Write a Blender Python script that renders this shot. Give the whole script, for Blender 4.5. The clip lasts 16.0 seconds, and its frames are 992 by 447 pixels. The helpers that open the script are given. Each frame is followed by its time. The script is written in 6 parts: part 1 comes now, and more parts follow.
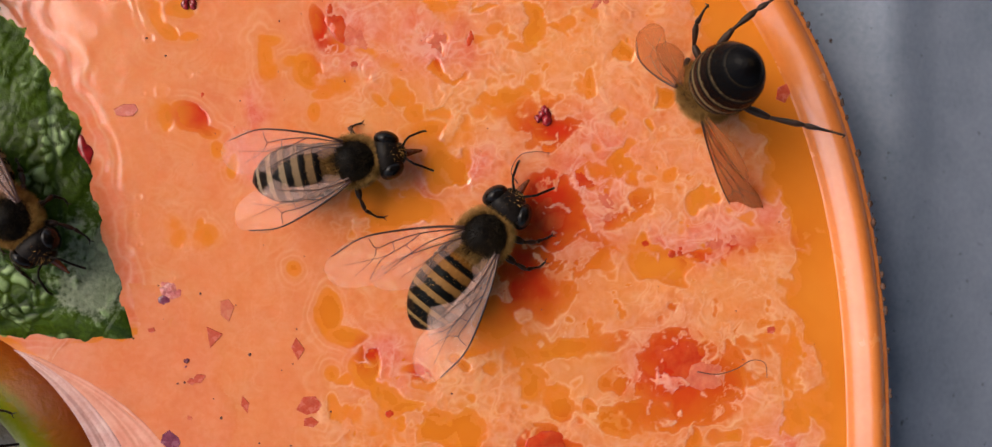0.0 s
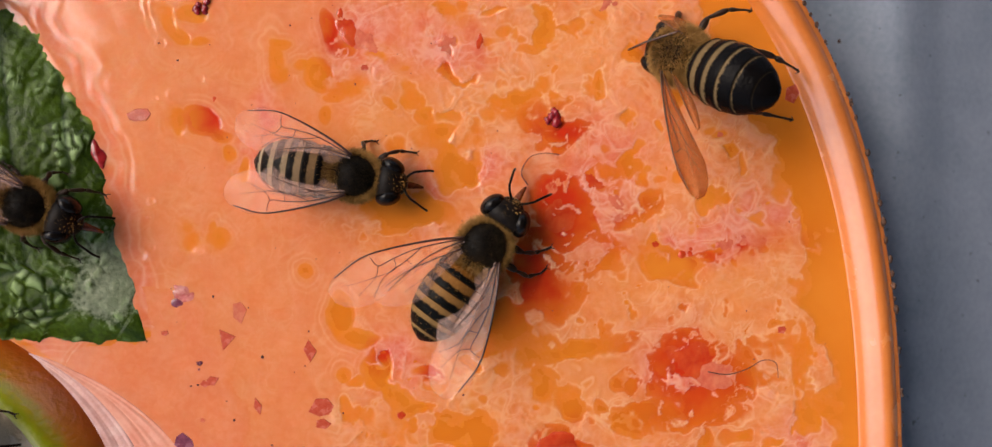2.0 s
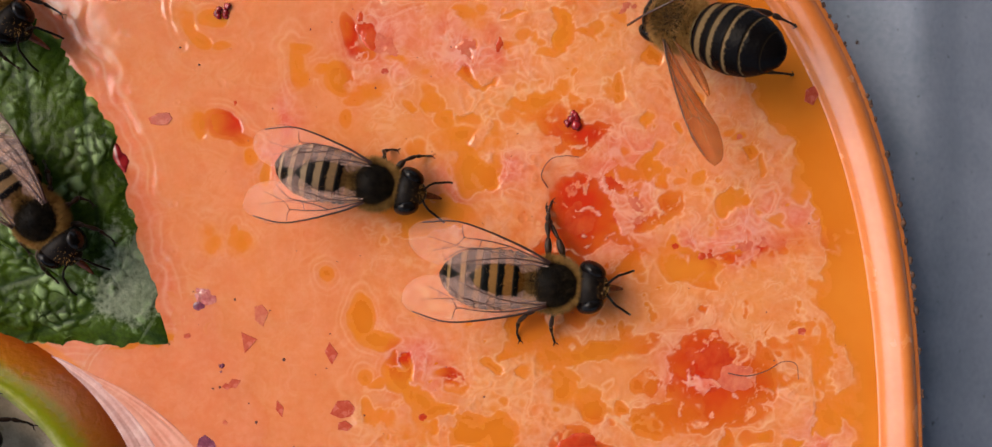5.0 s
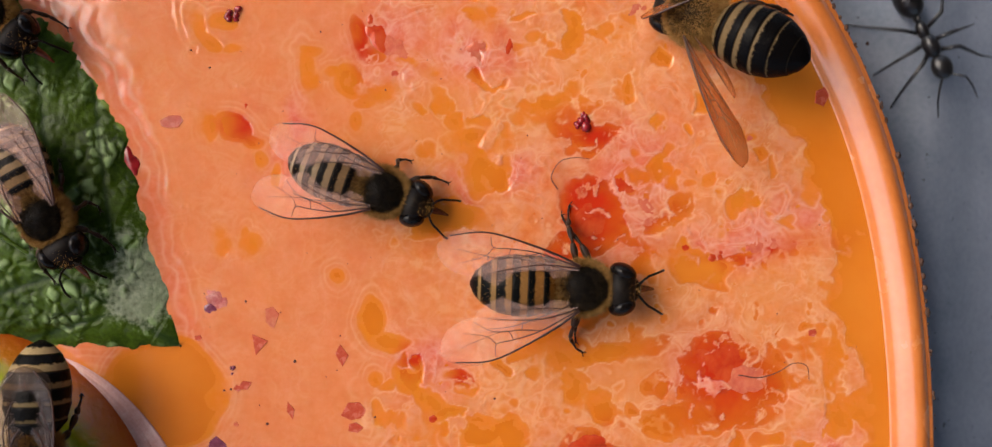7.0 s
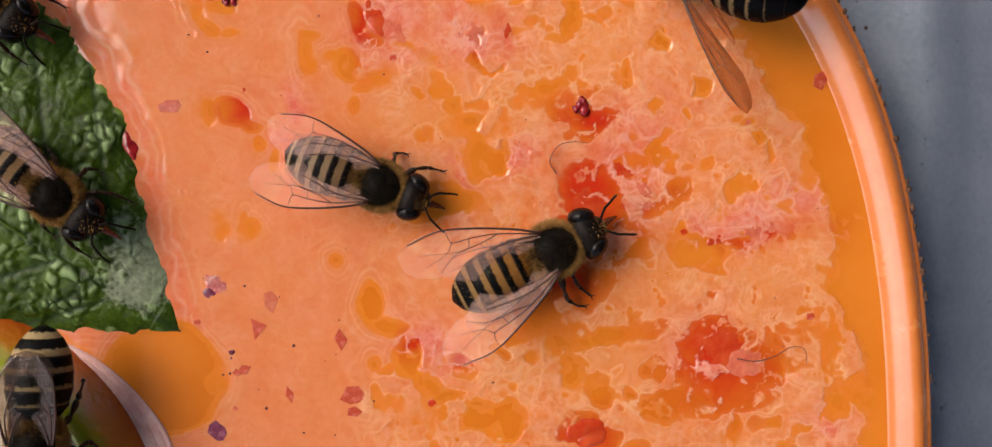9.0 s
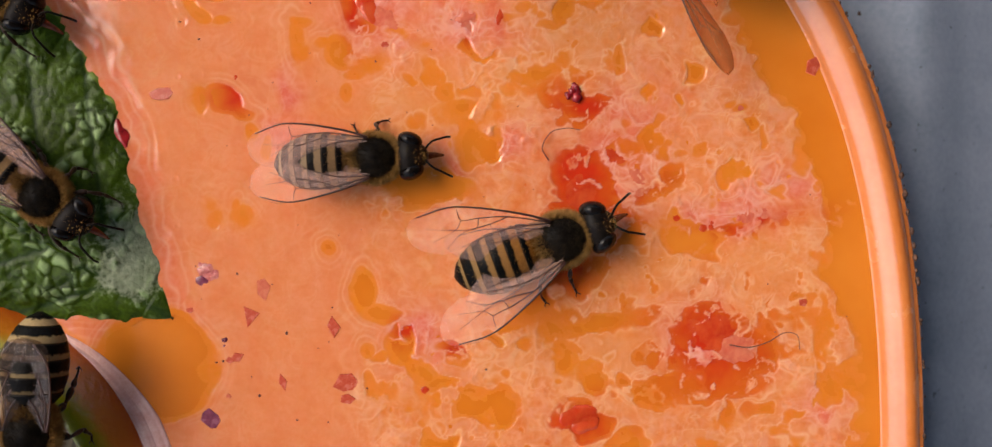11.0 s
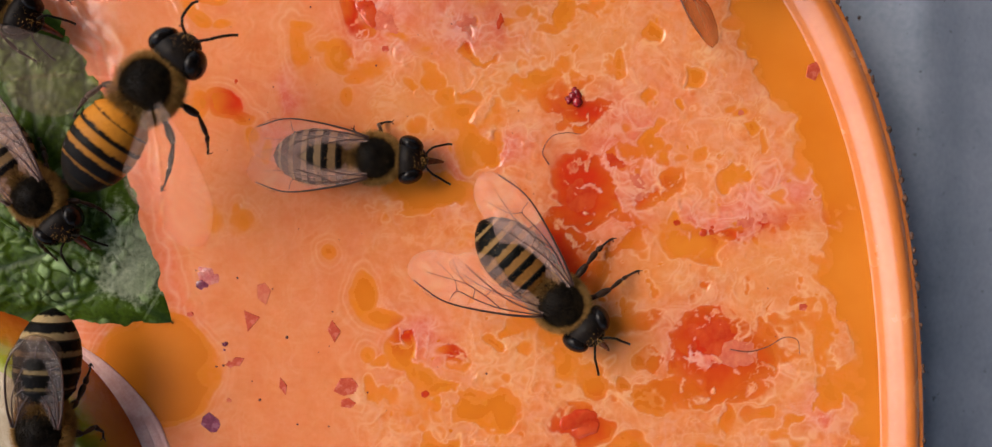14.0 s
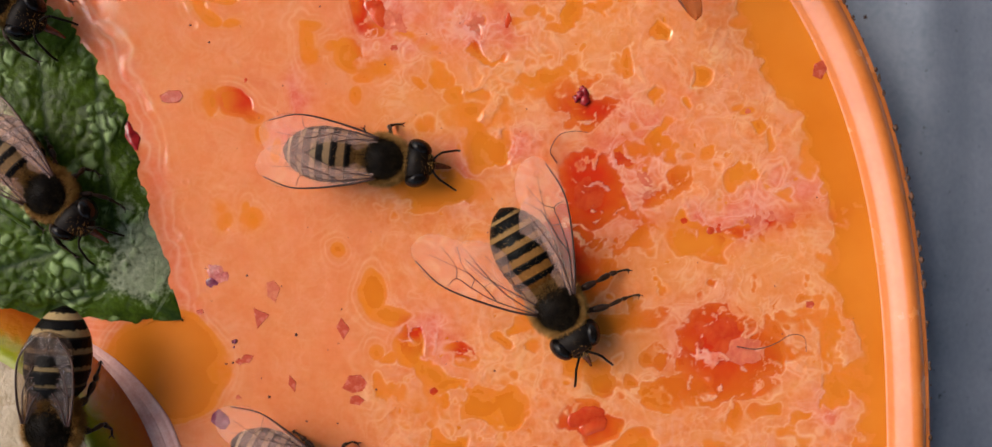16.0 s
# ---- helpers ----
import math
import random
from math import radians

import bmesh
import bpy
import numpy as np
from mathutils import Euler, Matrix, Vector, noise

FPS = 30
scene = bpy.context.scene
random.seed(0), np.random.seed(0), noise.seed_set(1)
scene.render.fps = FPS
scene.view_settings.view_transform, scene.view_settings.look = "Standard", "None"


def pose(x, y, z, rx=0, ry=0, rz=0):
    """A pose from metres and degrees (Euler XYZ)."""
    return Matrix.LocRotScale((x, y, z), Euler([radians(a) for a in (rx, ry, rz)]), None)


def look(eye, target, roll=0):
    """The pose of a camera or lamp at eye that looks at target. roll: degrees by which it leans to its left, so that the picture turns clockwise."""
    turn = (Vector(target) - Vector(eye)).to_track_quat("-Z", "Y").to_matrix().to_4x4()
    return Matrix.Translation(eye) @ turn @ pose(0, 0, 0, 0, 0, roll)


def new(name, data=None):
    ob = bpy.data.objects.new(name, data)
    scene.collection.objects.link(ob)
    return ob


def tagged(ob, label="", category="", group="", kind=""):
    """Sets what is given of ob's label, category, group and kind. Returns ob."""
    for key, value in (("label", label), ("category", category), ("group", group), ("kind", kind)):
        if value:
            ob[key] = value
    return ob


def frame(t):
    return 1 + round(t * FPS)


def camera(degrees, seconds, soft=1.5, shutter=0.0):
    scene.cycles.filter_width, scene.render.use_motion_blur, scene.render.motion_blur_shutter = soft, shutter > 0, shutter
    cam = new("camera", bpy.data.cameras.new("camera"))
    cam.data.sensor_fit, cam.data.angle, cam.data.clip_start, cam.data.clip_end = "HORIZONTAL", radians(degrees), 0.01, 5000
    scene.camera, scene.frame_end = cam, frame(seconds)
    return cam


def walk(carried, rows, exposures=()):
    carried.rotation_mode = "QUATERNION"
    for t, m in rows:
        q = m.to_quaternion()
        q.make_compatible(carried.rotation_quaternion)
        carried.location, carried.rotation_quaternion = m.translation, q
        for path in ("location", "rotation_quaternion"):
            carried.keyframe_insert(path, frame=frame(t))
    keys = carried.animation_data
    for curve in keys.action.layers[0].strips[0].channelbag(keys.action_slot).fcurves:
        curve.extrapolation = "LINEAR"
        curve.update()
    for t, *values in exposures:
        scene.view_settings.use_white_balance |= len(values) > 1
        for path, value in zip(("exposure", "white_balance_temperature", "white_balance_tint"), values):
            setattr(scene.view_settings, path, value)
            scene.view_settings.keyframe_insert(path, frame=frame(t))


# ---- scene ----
MM = 0.001


# ---- camera ----
PATH = [
    (0, 0.000, 0.000, 76.545, 0.000, 0.000, -0.000),
    (0.5, 0.005, 0.045, 76.662, 0.227, 0.029, -0.047),
    (1, -0.109, -0.115, 76.859, 0.265, 0.197, -0.253),
    (1.5, -0.317, -0.230, 76.767, 0.415, 0.363, -0.291),
    (2, -0.175, -0.326, 76.863, 0.334, 0.462, -0.327),
    (2.5, -0.307, -0.329, 76.887, 0.492, 0.630, -0.281),
    (3, -0.433, -0.480, 76.887, 0.556, 0.574, -0.346),
    (3.5, -0.456, -0.324, 76.926, 0.502, 0.709, -0.336),
    (4, -0.571, -0.139, 76.913, 0.325, 0.806, -0.316),
    (4.5, -0.992, -0.114, 77.072, 0.318, 0.783, -0.418),
    (7, -1.427, 0.033, 77.224, 0.317, 1.229, -0.580),
    (7.5, -0.914, 0.308, 76.888, 0.199, 1.097, -0.534),
    (8, -1.161, 0.213, 77.075, -0.033, 1.096, -0.511),
    (8.5, -1.659, -0.064, 77.131, -0.193, 1.032, -0.630),
    (9, -1.438, -0.366, 77.262, -0.272, 1.140, -0.645),
    (11.5, -0.988, -0.712, 77.194, -0.818, 1.033, -0.813),
    (12, -1.228, -0.789, 77.348, -0.747, 1.022, -0.796),
    (12.5, -1.373, -0.958, 77.366, -0.787, 1.032, -0.818),
    (13, -1.624, -0.876, 77.485, -0.774, 0.935, -0.759),
    (13.5, -1.372, -0.759, 77.403, -0.744, 1.037, -0.731),
    (14, -1.174, -0.289, 77.216, -0.828, 0.939, -0.760),
    (14.5, -1.076, -0.118, 77.259, -0.892, 0.959, -0.735),
    (15, -1.492, -0.324, 77.233, -0.819, 0.863, -0.738),
    (15.5, -1.649, -0.420, 77.508, -0.676, 0.920, -0.769),
    (16, -1.598, -0.566, 77.645, -0.728, 1.078, -0.768),
]
EXPOSURE = 1.2
cam = camera(52.0, 16.0, soft=1.3, shutter=0.12)
cam.data.dof.use_dof, cam.data.dof.focus_distance, cam.data.dof.aperture_fstop = True, 0.0735, 30.0
walk(cam, [(t, pose(x * MM, y * MM, z * MM, rx, ry, rz)) for t, x, y, z, rx, ry, rz in PATH],
     exposures=[(0.0, EXPOSURE), (16.0, EXPOSURE)])

# ---- light: bright hazy sky, partly blocked by an added unseen slab ----
world = bpy.data.worlds.new("sky")
world.use_nodes = True
scene.world = world
nt = world.node_tree
sky = nt.nodes.new("ShaderNodeTexSky")
sky.sky_type = "NISHITA"
sky.sun_disc = False
sky.sun_elevation = radians(48)
sky.sun_rotation = radians(-65)
sky.air_density, sky.dust_density, sky.ozone_density = 1.0, 4.0, 1.0
nt.nodes["Background"].inputs["Strength"].default_value = 0.15
nt.links.new(sky.outputs["Color"], nt.nodes["Background"].inputs["Color"])
sun = new("sun", bpy.data.lights.new("sun", "SUN"))
sun.data.energy, sun.data.angle, sun.data.color = 0.6, radians(45), (1.0, 0.95, 0.88)
sun.matrix_world = look((-0.9, 0.42, 1.1), (0, 0, 0))


# ---- materials ----
def nodes_of(name):
    m = bpy.data.materials.new(name)
    m.use_nodes = True
    t = m.node_tree
    return m, t, t.nodes["Principled BSDF"]


def add(t, kind, **inputs):
    n = t.nodes.new(kind)
    for k, v in inputs.items():
        n.inputs[k].default_value = v
    return n


def noise_tex(t, size, detail=4.0, distortion=0.0):
    """Noise with features of about size millimetres, in the object's space."""
    tc = t.nodes.new("ShaderNodeTexCoord")
    n = add(t, "ShaderNodeTexNoise", Scale=1000.0 / size, Detail=detail, Distortion=distortion)
    t.links.new(tc.outputs["Object"], n.inputs["Vector"])
    return n.outputs["Fac"]


def ramp(t, fac, stops):
    r = t.nodes.new("ShaderNodeValToRGB")
    e = r.color_ramp.elements
    while len(e) < len(stops):
        e.new(0.5)
    for el, (pos, col) in zip(e, stops):
        el.position, el.color = pos, (*col, 1)
    t.links.new(fac, r.inputs["Fac"])
    return r.outputs["Color"]


def mix(t, fac, a, b, kind="MIX"):
    m = t.nodes.new("ShaderNodeMix")
    m.data_type, m.blend_type = "RGBA", kind
    for socket, v in ((m.inputs[0], fac), (m.inputs[6], a), (m.inputs[7], b)):
        if hasattr(v, "links"):
            t.links.new(v, socket)
        elif isinstance(v, tuple):
            socket.default_value = (*v, 1)
        else:
            socket.default_value = v
    return m.outputs[2]


def calc(t, op, a, b=0.0):
    m = t.nodes.new("ShaderNodeMath")
    m.operation = op
    for socket, v in zip(m.inputs, (a, b)):
        if hasattr(v, "links"):
            t.links.new(v, socket)
        else:
            socket.default_value = v
    return m.outputs[0]


def bump(t, bsdf, heights, distance):
    """heights: (socket, weight) pairs summed into one relief of so many millimetres."""
    total = None
    for s, w in heights:
        x = calc(t, "MULTIPLY", s, w)
        total = x if total is None else calc(t, "ADD", total, x)
    b = add(t, "ShaderNodeBump", Strength=1.0, Distance=distance * MM)
    t.links.new(total, b.inputs["Height"])
    t.links.new(b.outputs["Normal"], bsdf.inputs["Normal"])


def attribute(t, name):
    a = t.nodes.new("ShaderNodeAttribute")
    a.attribute_name = name
    return a.outputs["Fac"]


def surface(name, dark, light, size=1.0, rough=0.5, rough2=None, ior=1.45, relief=0.05, grain=0.15, metallic=0.0, mid=0.5):
    """Two colours mixed by noise of two sizes, with a fine relief."""
    m, t, b = nodes_of(name)
    big, fine = noise_tex(t, size, 5), noise_tex(t, grain, 3)
    f = calc(t, "ADD", calc(t, "MULTIPLY", big, 0.7), calc(t, "MULTIPLY", fine, 0.3))
    t.links.new(ramp(t, f, [(mid - 0.14, dark), (mid + 0.14, light)]), b.inputs["Base Color"])
    rr = ramp(t, big, [(0.35, (rough,) * 3), (0.65, (rough2 if rough2 is not None else rough,) * 3)])
    t.links.new(rr, b.inputs["Roughness"])
    b.inputs["IOR"].default_value, b.inputs["Metallic"].default_value = ior, metallic
    bump(t, b, [(big, 0.6), (fine, 0.4)], relief)
    return m


JUICE = (0.55, 0.158, 0.014)


def juice_material():
    m, t, b = nodes_of("juice")
    big = noise_tex(t, 9.0, 4)
    c = ramp(t, big, [(0.35, (0.50, 0.128, 0.009)), (0.65, (0.55, 0.162, 0.016))])
    c = mix(t, attribute(t, "red"), c, (0.42, 0.022, 0.006))
    t.links.new(c, b.inputs["Base Color"])
    b.inputs["Roughness"].default_value, b.inputs["IOR"].default_value = 0.14, 1.5
    bump(t, b, [(noise_tex(t, 2.5, 2), 1.0)], 0.02)
    return m


def froth_material():
    m, t, b = nodes_of("froth")
    thick, red, stain = attribute(t, "thick"), attribute(t, "red"), attribute(t, "stain")
    fine, mid_ = noise_tex(t, 0.5, 4, 0.6), noise_tex(t, 2.2, 4)
    coarse = attribute(t, "coarse")
    grainy = calc(t, "ADD", calc(t, "MULTIPLY", mid_, 0.6), calc(t, "MULTIPLY", fine, 0.4))
    # calm: milky skin tone with the smooth surface's sky glare painted in.
    calm = ramp(t, grainy, [(0.34, (0.545, 0.165, 0.064)), (0.64, (0.58, 0.202, 0.094))])
    cream = ramp(t, grainy, [(0.38, (0.515, 0.136, 0.028)), (0.52, (0.56, 0.174, 0.057)), (0.62, (0.61, 0.236, 0.101))])
    pale = mix(t, coarse, calm, cream)
    pale = mix(t, calc(t, "MULTIPLY", attribute(t, "lace"), 0.7), pale, (0.57, 0.235, 0.125))
    pale = mix(t, calc(t, "MULTIPLY", attribute(t, "yellow"), 0.7), pale, mix(t, grainy, (0.54, 0.165, 0.034), (0.63, 0.265, 0.095)))
    pink = ramp(t, fine, [(0.30, (0.53, 0.105, 0.054)), (0.50, (0.555, 0.132, 0.080)), (0.70, (0.58, 0.165, 0.108))])
    c = mix(t, red, pale, pink)
    edge = ramp(t, calc(t, "ADD", thick, calc(t, "MULTIPLY", calc(t, "SUBTRACT", fine, 0.5), 0.12)), [(0.0, (0.0,) * 3), (0.26, (0.06,) * 3), (0.44, (0.56,) * 3), (0.66, (0.82,) * 3), (1.0, (1, 1, 1))])
    pool = ramp(t, grainy, [(0.40, JUICE), (0.60, (0.57, 0.165, 0.026))])
    c = mix(t, edge, mix(t, stain, pool, (0.42, 0.022, 0.006)), c)
    # Froth strands and wet-edge highlights, both painted as pale lines.
    c = mix(t, attribute(t, "thread_glint"), c, mix(t, red, (0.64, 0.32, 0.165), (0.62, 0.285, 0.215)))
    t.links.new(c, b.inputs["Base Color"])
    b.inputs["Roughness"].default_value, b.inputs["IOR"].default_value = 0.09, 1.45
    bump(t, b, [(calc(t, "MULTIPLY", fine, coarse), 1.0), (calc(t, "MULTIPLY", noise_tex(t, 0.25, 2), coarse), 0.35)], 0.032)
    b.inputs["Subsurface Weight"].default_value, b.inputs["Subsurface Scale"].default_value = 0.45, 0.7 * MM
    b.inputs["Subsurface Radius"].default_value = (1.0, 0.45, 0.15)
    return m


def band_material(name, front, rear, dark, w_front, w_rear):
    """Bee abdomen: each plate has a pale fore part and a dark hind part."""
    m, t, b = nodes_of(name)
    band, tone = attribute(t, "band"), attribute(t, "tone")
    fine = noise_tex(t, 0.22, 3, 0.5)
    pale = mix(t, tone, front, rear)
    pale = mix(t, calc(t, "MULTIPLY", fine, 0.35), pale, dark)
    width = calc(t, "ADD", w_front, calc(t, "MULTIPLY", tone, w_rear - w_front))
    edge = calc(t, "SUBTRACT", calc(t, "ADD", band, calc(t, "MULTIPLY", calc(t, "SUBTRACT", fine, 0.5), 0.3)), calc(t, "SUBTRACT", 1.0, width))
    f = ramp(t, calc(t, "ADD", edge, 0.5), [(0.46, (0, 0, 0)), (0.56, (1, 1, 1))])
    lip = ramp(t, band, [(0.93, (0, 0, 0)), (0.98, (1, 1, 1))])
    c = mix(t, f, pale, dark)
    c = mix(t, calc(t, "MULTIPLY", lip, calc(t, "SUBTRACT", 0.5, calc(t, "MULTIPLY", tone, 0.45))), c, pale)
    t.links.new(c, b.inputs["Base Color"])
    b.inputs["Roughness"].default_value, b.inputs["IOR"].default_value = 0.24, 1.14
    b.inputs["Specular IOR Level"].default_value = 0.3
    bump(t, b, [(fine, 1.0)], 0.05)
    return m


def wing_material(name, clear, tint=(1.0, 1.0, 1.0), rough=0.18, ior=1.5, stain=(1, 0.94, 0.88)):
    m, t, b = nodes_of(name)
    out = t.nodes["Material Output"]
    fine = noise_tex(t, 1.6, 3)
    b.inputs["Roughness"].default_value, b.inputs["IOR"].default_value = rough, ior
    t.links.new(ramp(t, fine, [(0.3, (0.52 * tint[0], 0.36 * tint[1], 0.30 * tint[2])), (0.7, (0.72 * tint[0], 0.55 * tint[1], 0.50 * tint[2]))]), b.inputs["Base Color"])
    bump(t, b, [(fine, 1.0), (noise_tex(t, 0.4, 2), 0.3)], 0.12)
    tr = t.nodes.new("ShaderNodeBsdfTransparent")
    tr.inputs["Color"].default_value = (*stain, 1)
    mx = t.nodes.new("ShaderNodeMixShader")
    mx.inputs[0].default_value = clear
    t.links.new(b.outputs[0], mx.inputs[1])
    t.links.new(tr.outputs[0], mx.inputs[2])
    t.links.new(mx.outputs[0], out.inputs["Surface"])
    return m


def leaf_material():
    m, t, b = nodes_of("mint_leaf")
    vein, milk = attribute(t, "vein"), attribute(t, "milk")
    big, fine = noise_tex(t, 3.0, 5), noise_tex(t, 0.35, 4)
    c = ramp(t, calc(t, "ADD", calc(t, "MULTIPLY", big, 0.6), calc(t, "MULTIPLY", fine, 0.4)),
             [(0.36, (0.008, 0.017, 0.001)), (0.62, (0.042, 0.074, 0.004))])
    # Pale dome tops: the sky's sheen on the puckers, painted as colour.
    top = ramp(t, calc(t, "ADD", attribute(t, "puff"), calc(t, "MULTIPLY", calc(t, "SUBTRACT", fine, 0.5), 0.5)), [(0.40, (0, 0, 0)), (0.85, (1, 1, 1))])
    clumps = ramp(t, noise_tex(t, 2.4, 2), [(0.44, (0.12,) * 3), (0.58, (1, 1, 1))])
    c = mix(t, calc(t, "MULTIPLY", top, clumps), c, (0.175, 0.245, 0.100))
    # Shade in the vein creases, painted near black along the vein mask.
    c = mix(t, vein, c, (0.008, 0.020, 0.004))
    c = mix(t, calc(t, "MULTIPLY", attribute(t, "brim"), 0.8), c, (0.17, 0.21, 0.03))
    patch = ramp(t, calc(t, "ADD", milk, calc(t, "MULTIPLY", calc(t, "SUBTRACT", fine, 0.5), 0.9)), [(0.45, (0, 0, 0)), (0.75, (1, 1, 1))])
    c = mix(t, calc(t, "MULTIPLY", patch, calc(t, "ADD", 0.1, fine)), c, (0.22, 0.24, 0.165))
    t.links.new(c, b.inputs["Base Color"])
    b.inputs["Roughness"].default_value, b.inputs["IOR"].default_value = 0.36, 1.22
    bump(t, b, [(fine, 0.7), (noise_tex(t, 0.12, 2), 0.3)], 0.08)
    return m


def lime_material():
    m, t, b = nodes_of("lime_rind")
    low = attribute(t, "low")
    fine = noise_tex(t, 0.6, 4)
    c = ramp(t, calc(t, "ADD", low, calc(t, "MULTIPLY", calc(t, "SUBTRACT", fine, 0.5), 0.16)),
             [(0.03, (0.27, 0.27, 0.06)), (0.12, (0.19, 0.21, 0.006)), (0.26, (0.27, 0.19, 0.006)), (0.40, (0.38, 0.125, 0.006)), (0.8, (0.32, 0.06, 0.005))])
    t.links.new(c, b.inputs["Base Color"])
    b.inputs["Roughness"].default_value = 0.2
    bump(t, b, [(fine, 1.0)], 0.08)
    return m


def table_material():
    m, t, b = nodes_of("grey_table")
    big, mid_, fine = noise_tex(t, 40, 5), noise_tex(t, 4.0, 5), noise_tex(t, 0.5, 3)
    f = calc(t, "ADD", calc(t, "MULTIPLY", big, 0.4), calc(t, "ADD", calc(t, "MULTIPLY", mid_, 0.35), calc(t, "MULTIPLY", fine, 0.25)))
    c = ramp(t, f, [(0.36, (0.170, 0.195, 0.24)), (0.64, (0.285, 0.305, 0.36))])
    spots = ramp(t, noise_tex(t, 0.7, 2), [(0.24, (0.3, 0.3, 0.3)), (0.3, (1, 1, 1))])
    c = mix(t, 1.0, c, spots, "MULTIPLY")
    t.links.new(c, b.inputs["Base Color"])
    t.links.new(ramp(t, mid_, [(0.3, (0.32,) * 3), (0.7, (0.5,) * 3)]), b.inputs["Roughness"])
    bump(t, b, [(mid_, 0.6), (fine, 0.4)], 0.06)
    return m


M_JUICE, M_FROTH, M_LEAF, M_LIME, M_TABLE = juice_material(), froth_material(), leaf_material(), lime_material(), table_material()
M_DISH = surface("orange_plastic", (0.47, 0.125, 0.022), (0.52, 0.155, 0.034), 6.0, 0.20, 0.30, 1.62, 0.03, 0.5)
M_DISH.node_tree.nodes["Principled BSDF"].inputs["Coat Weight"].default_value = 1.0
M_DISH.node_tree.nodes["Principled BSDF"].inputs["Coat Roughness"].default_value = 0.16
M_DIRT = surface("brown_dirt", (0.035, 0.015, 0.008), (0.10, 0.04, 0.02), 0.5, 0.8)
M_FLESH = surface("citrus_flesh", (0.24, 0.175, 0.10), (0.34, 0.265, 0.175), 2.0, 0.25, 0.4, 1.45, 0.2, 0.3)
M_SKIN = surface("pink_skin", (0.50, 0.25, 0.215), (0.63, 0.40, 0.36), 1.5, 0.12, 0.25, 1.5, 0.04, 0.2)
M_FILM = surface("coral_film", (0.53, 0.195, 0.125), (0.60, 0.28, 0.20), 1.5, 0.1, 0.2, 1.45, 0.03, 0.3)
M_PULP = surface("red_pulp", (0.38, 0.024, 0.008), (0.47, 0.065, 0.016), 1.6, 0.08, 0.2, 1.45, 0.06, 0.3)
M_PULP_PINK = surface("pink_pulp", (0.46, 0.09, 0.05), (0.54, 0.15, 0.08), 1.0, 0.12, 0.25, 1.45, 0.06, 0.25)
M_BERRY = surface("dark_berry", (0.12, 0.004, 0.006), (0.27, 0.012, 0.014), 0.8, 0.1, 0.2, 1.45, 0.05)
M_PURPLE = surface("purple_skin", (0.09, 0.012, 0.03), (0.2, 0.04, 0.075), 0.8, 0.2, 0.3, 1.45, 0.05)
M_ROSE = surface("rose_pulp", (0.36, 0.06, 0.06), (0.5, 0.15, 0.12), 0.7, 0.15, 0.3, 1.45, 0.1, 0.2)
M_FLAKE = surface("red_flake", (0.38, 0.045, 0.02), (0.47, 0.085, 0.045), 0.6, 0.2, 0.3, 1.45, 0.03)
M_SPECK = surface("dark_speck", (0.05, 0.008, 0.004), (0.12, 0.02, 0.008), 0.3, 0.5)
M_FIBRE = surface("fibre", (0.07, 0.012, 0.005), (0.14, 0.03, 0.01), 0.5, 0.4)
M_SKY_BLOCK = surface("sky_block", (0.03, 0.026, 0.022), (0.06, 0.05, 0.042), 300, 0.8, relief=1.0, grain=40)
M_GROUND = surface("paving", (0.10, 0.095, 0.09), (0.16, 0.15, 0.14), 300, 0.85, relief=2.0, grain=15)
M_CHITIN = surface("black_chitin", (0.004, 0.0032, 0.003), (0.011, 0.008, 0.006), 0.6, 0.35, 0.5, 1.14, 0.03, 0.1)
M_EYE = surface("bee_eye", (0.003, 0.0025, 0.0025), (0.008, 0.006, 0.005), 0.3, 0.08, 0.14, 1.2, 0.006, 0.06)
M_LEG = surface("bee_leg", (0.010, 0.006, 0.004), (0.035, 0.015, 0.008), 0.5, 0.35, 0.5, 1.25, 0.03, 0.1)
M_TONGUE = surface("bee_tongue", (0.09, 0.02, 0.008), (0.18, 0.045, 0.012), 0.4, 0.25)
M_FUZZ = surface("bee_fuzz", (0.17, 0.085, 0.021), (0.36, 0.195, 0.062), 0.6, 0.7, ior=1.15, relief=0.0)
M_FUZZ_DARK = surface("dark_fuzz", (0.008, 0.006, 0.0035), (0.030, 0.021, 0.011), 0.6, 0.7, ior=1.15, relief=0.0)
M_FUZZ_BROWN = surface("brown_fuzz", (0.018, 0.012, 0.006), (0.045, 0.028, 0.012), 0.6, 0.7, ior=1.15, relief=0.0)
# Resting wings: pale tint puts the membrane's sky reflection into the base colour.
M_WING, M_WING_FAST = wing_material("wing_membrane", 0.92, (1.3, 1.15, 1.12), 0.22, 1.45, (1, 0.975, 0.955)), wing_material("beating_wing", 0.96)
M_WING_SMOKY = wing_material("smoky_wing", 0.76, (0.09,) * 3)
M_WING_AMBER = wing_material("amber_wing", 0.62, (0.55, 0.28, 0.12), 0.45, 1.15, (0.95, 0.72, 0.5))
M_VEIN = surface("wing_vein", (0.016, 0.005, 0.003), (0.05, 0.014, 0.006), 0.4, 0.4)
for m in (M_PULP, M_PULP_PINK, M_ROSE, M_FLAKE):
    b = m.node_tree.nodes["Principled BSDF"]
    b.inputs["Subsurface Weight"].default_value, b.inputs["Subsurface Scale"].default_value = 0.35, 0.4 * MM
    b.inputs["Subsurface Radius"].default_value = (1.0, 0.3, 0.15)
M_ANT = surface("ant_shell", (0.004, 0.0035, 0.004), (0.012, 0.010, 0.010), 0.4, 0.28, 0.4, 1.5, 0.03, 0.1)
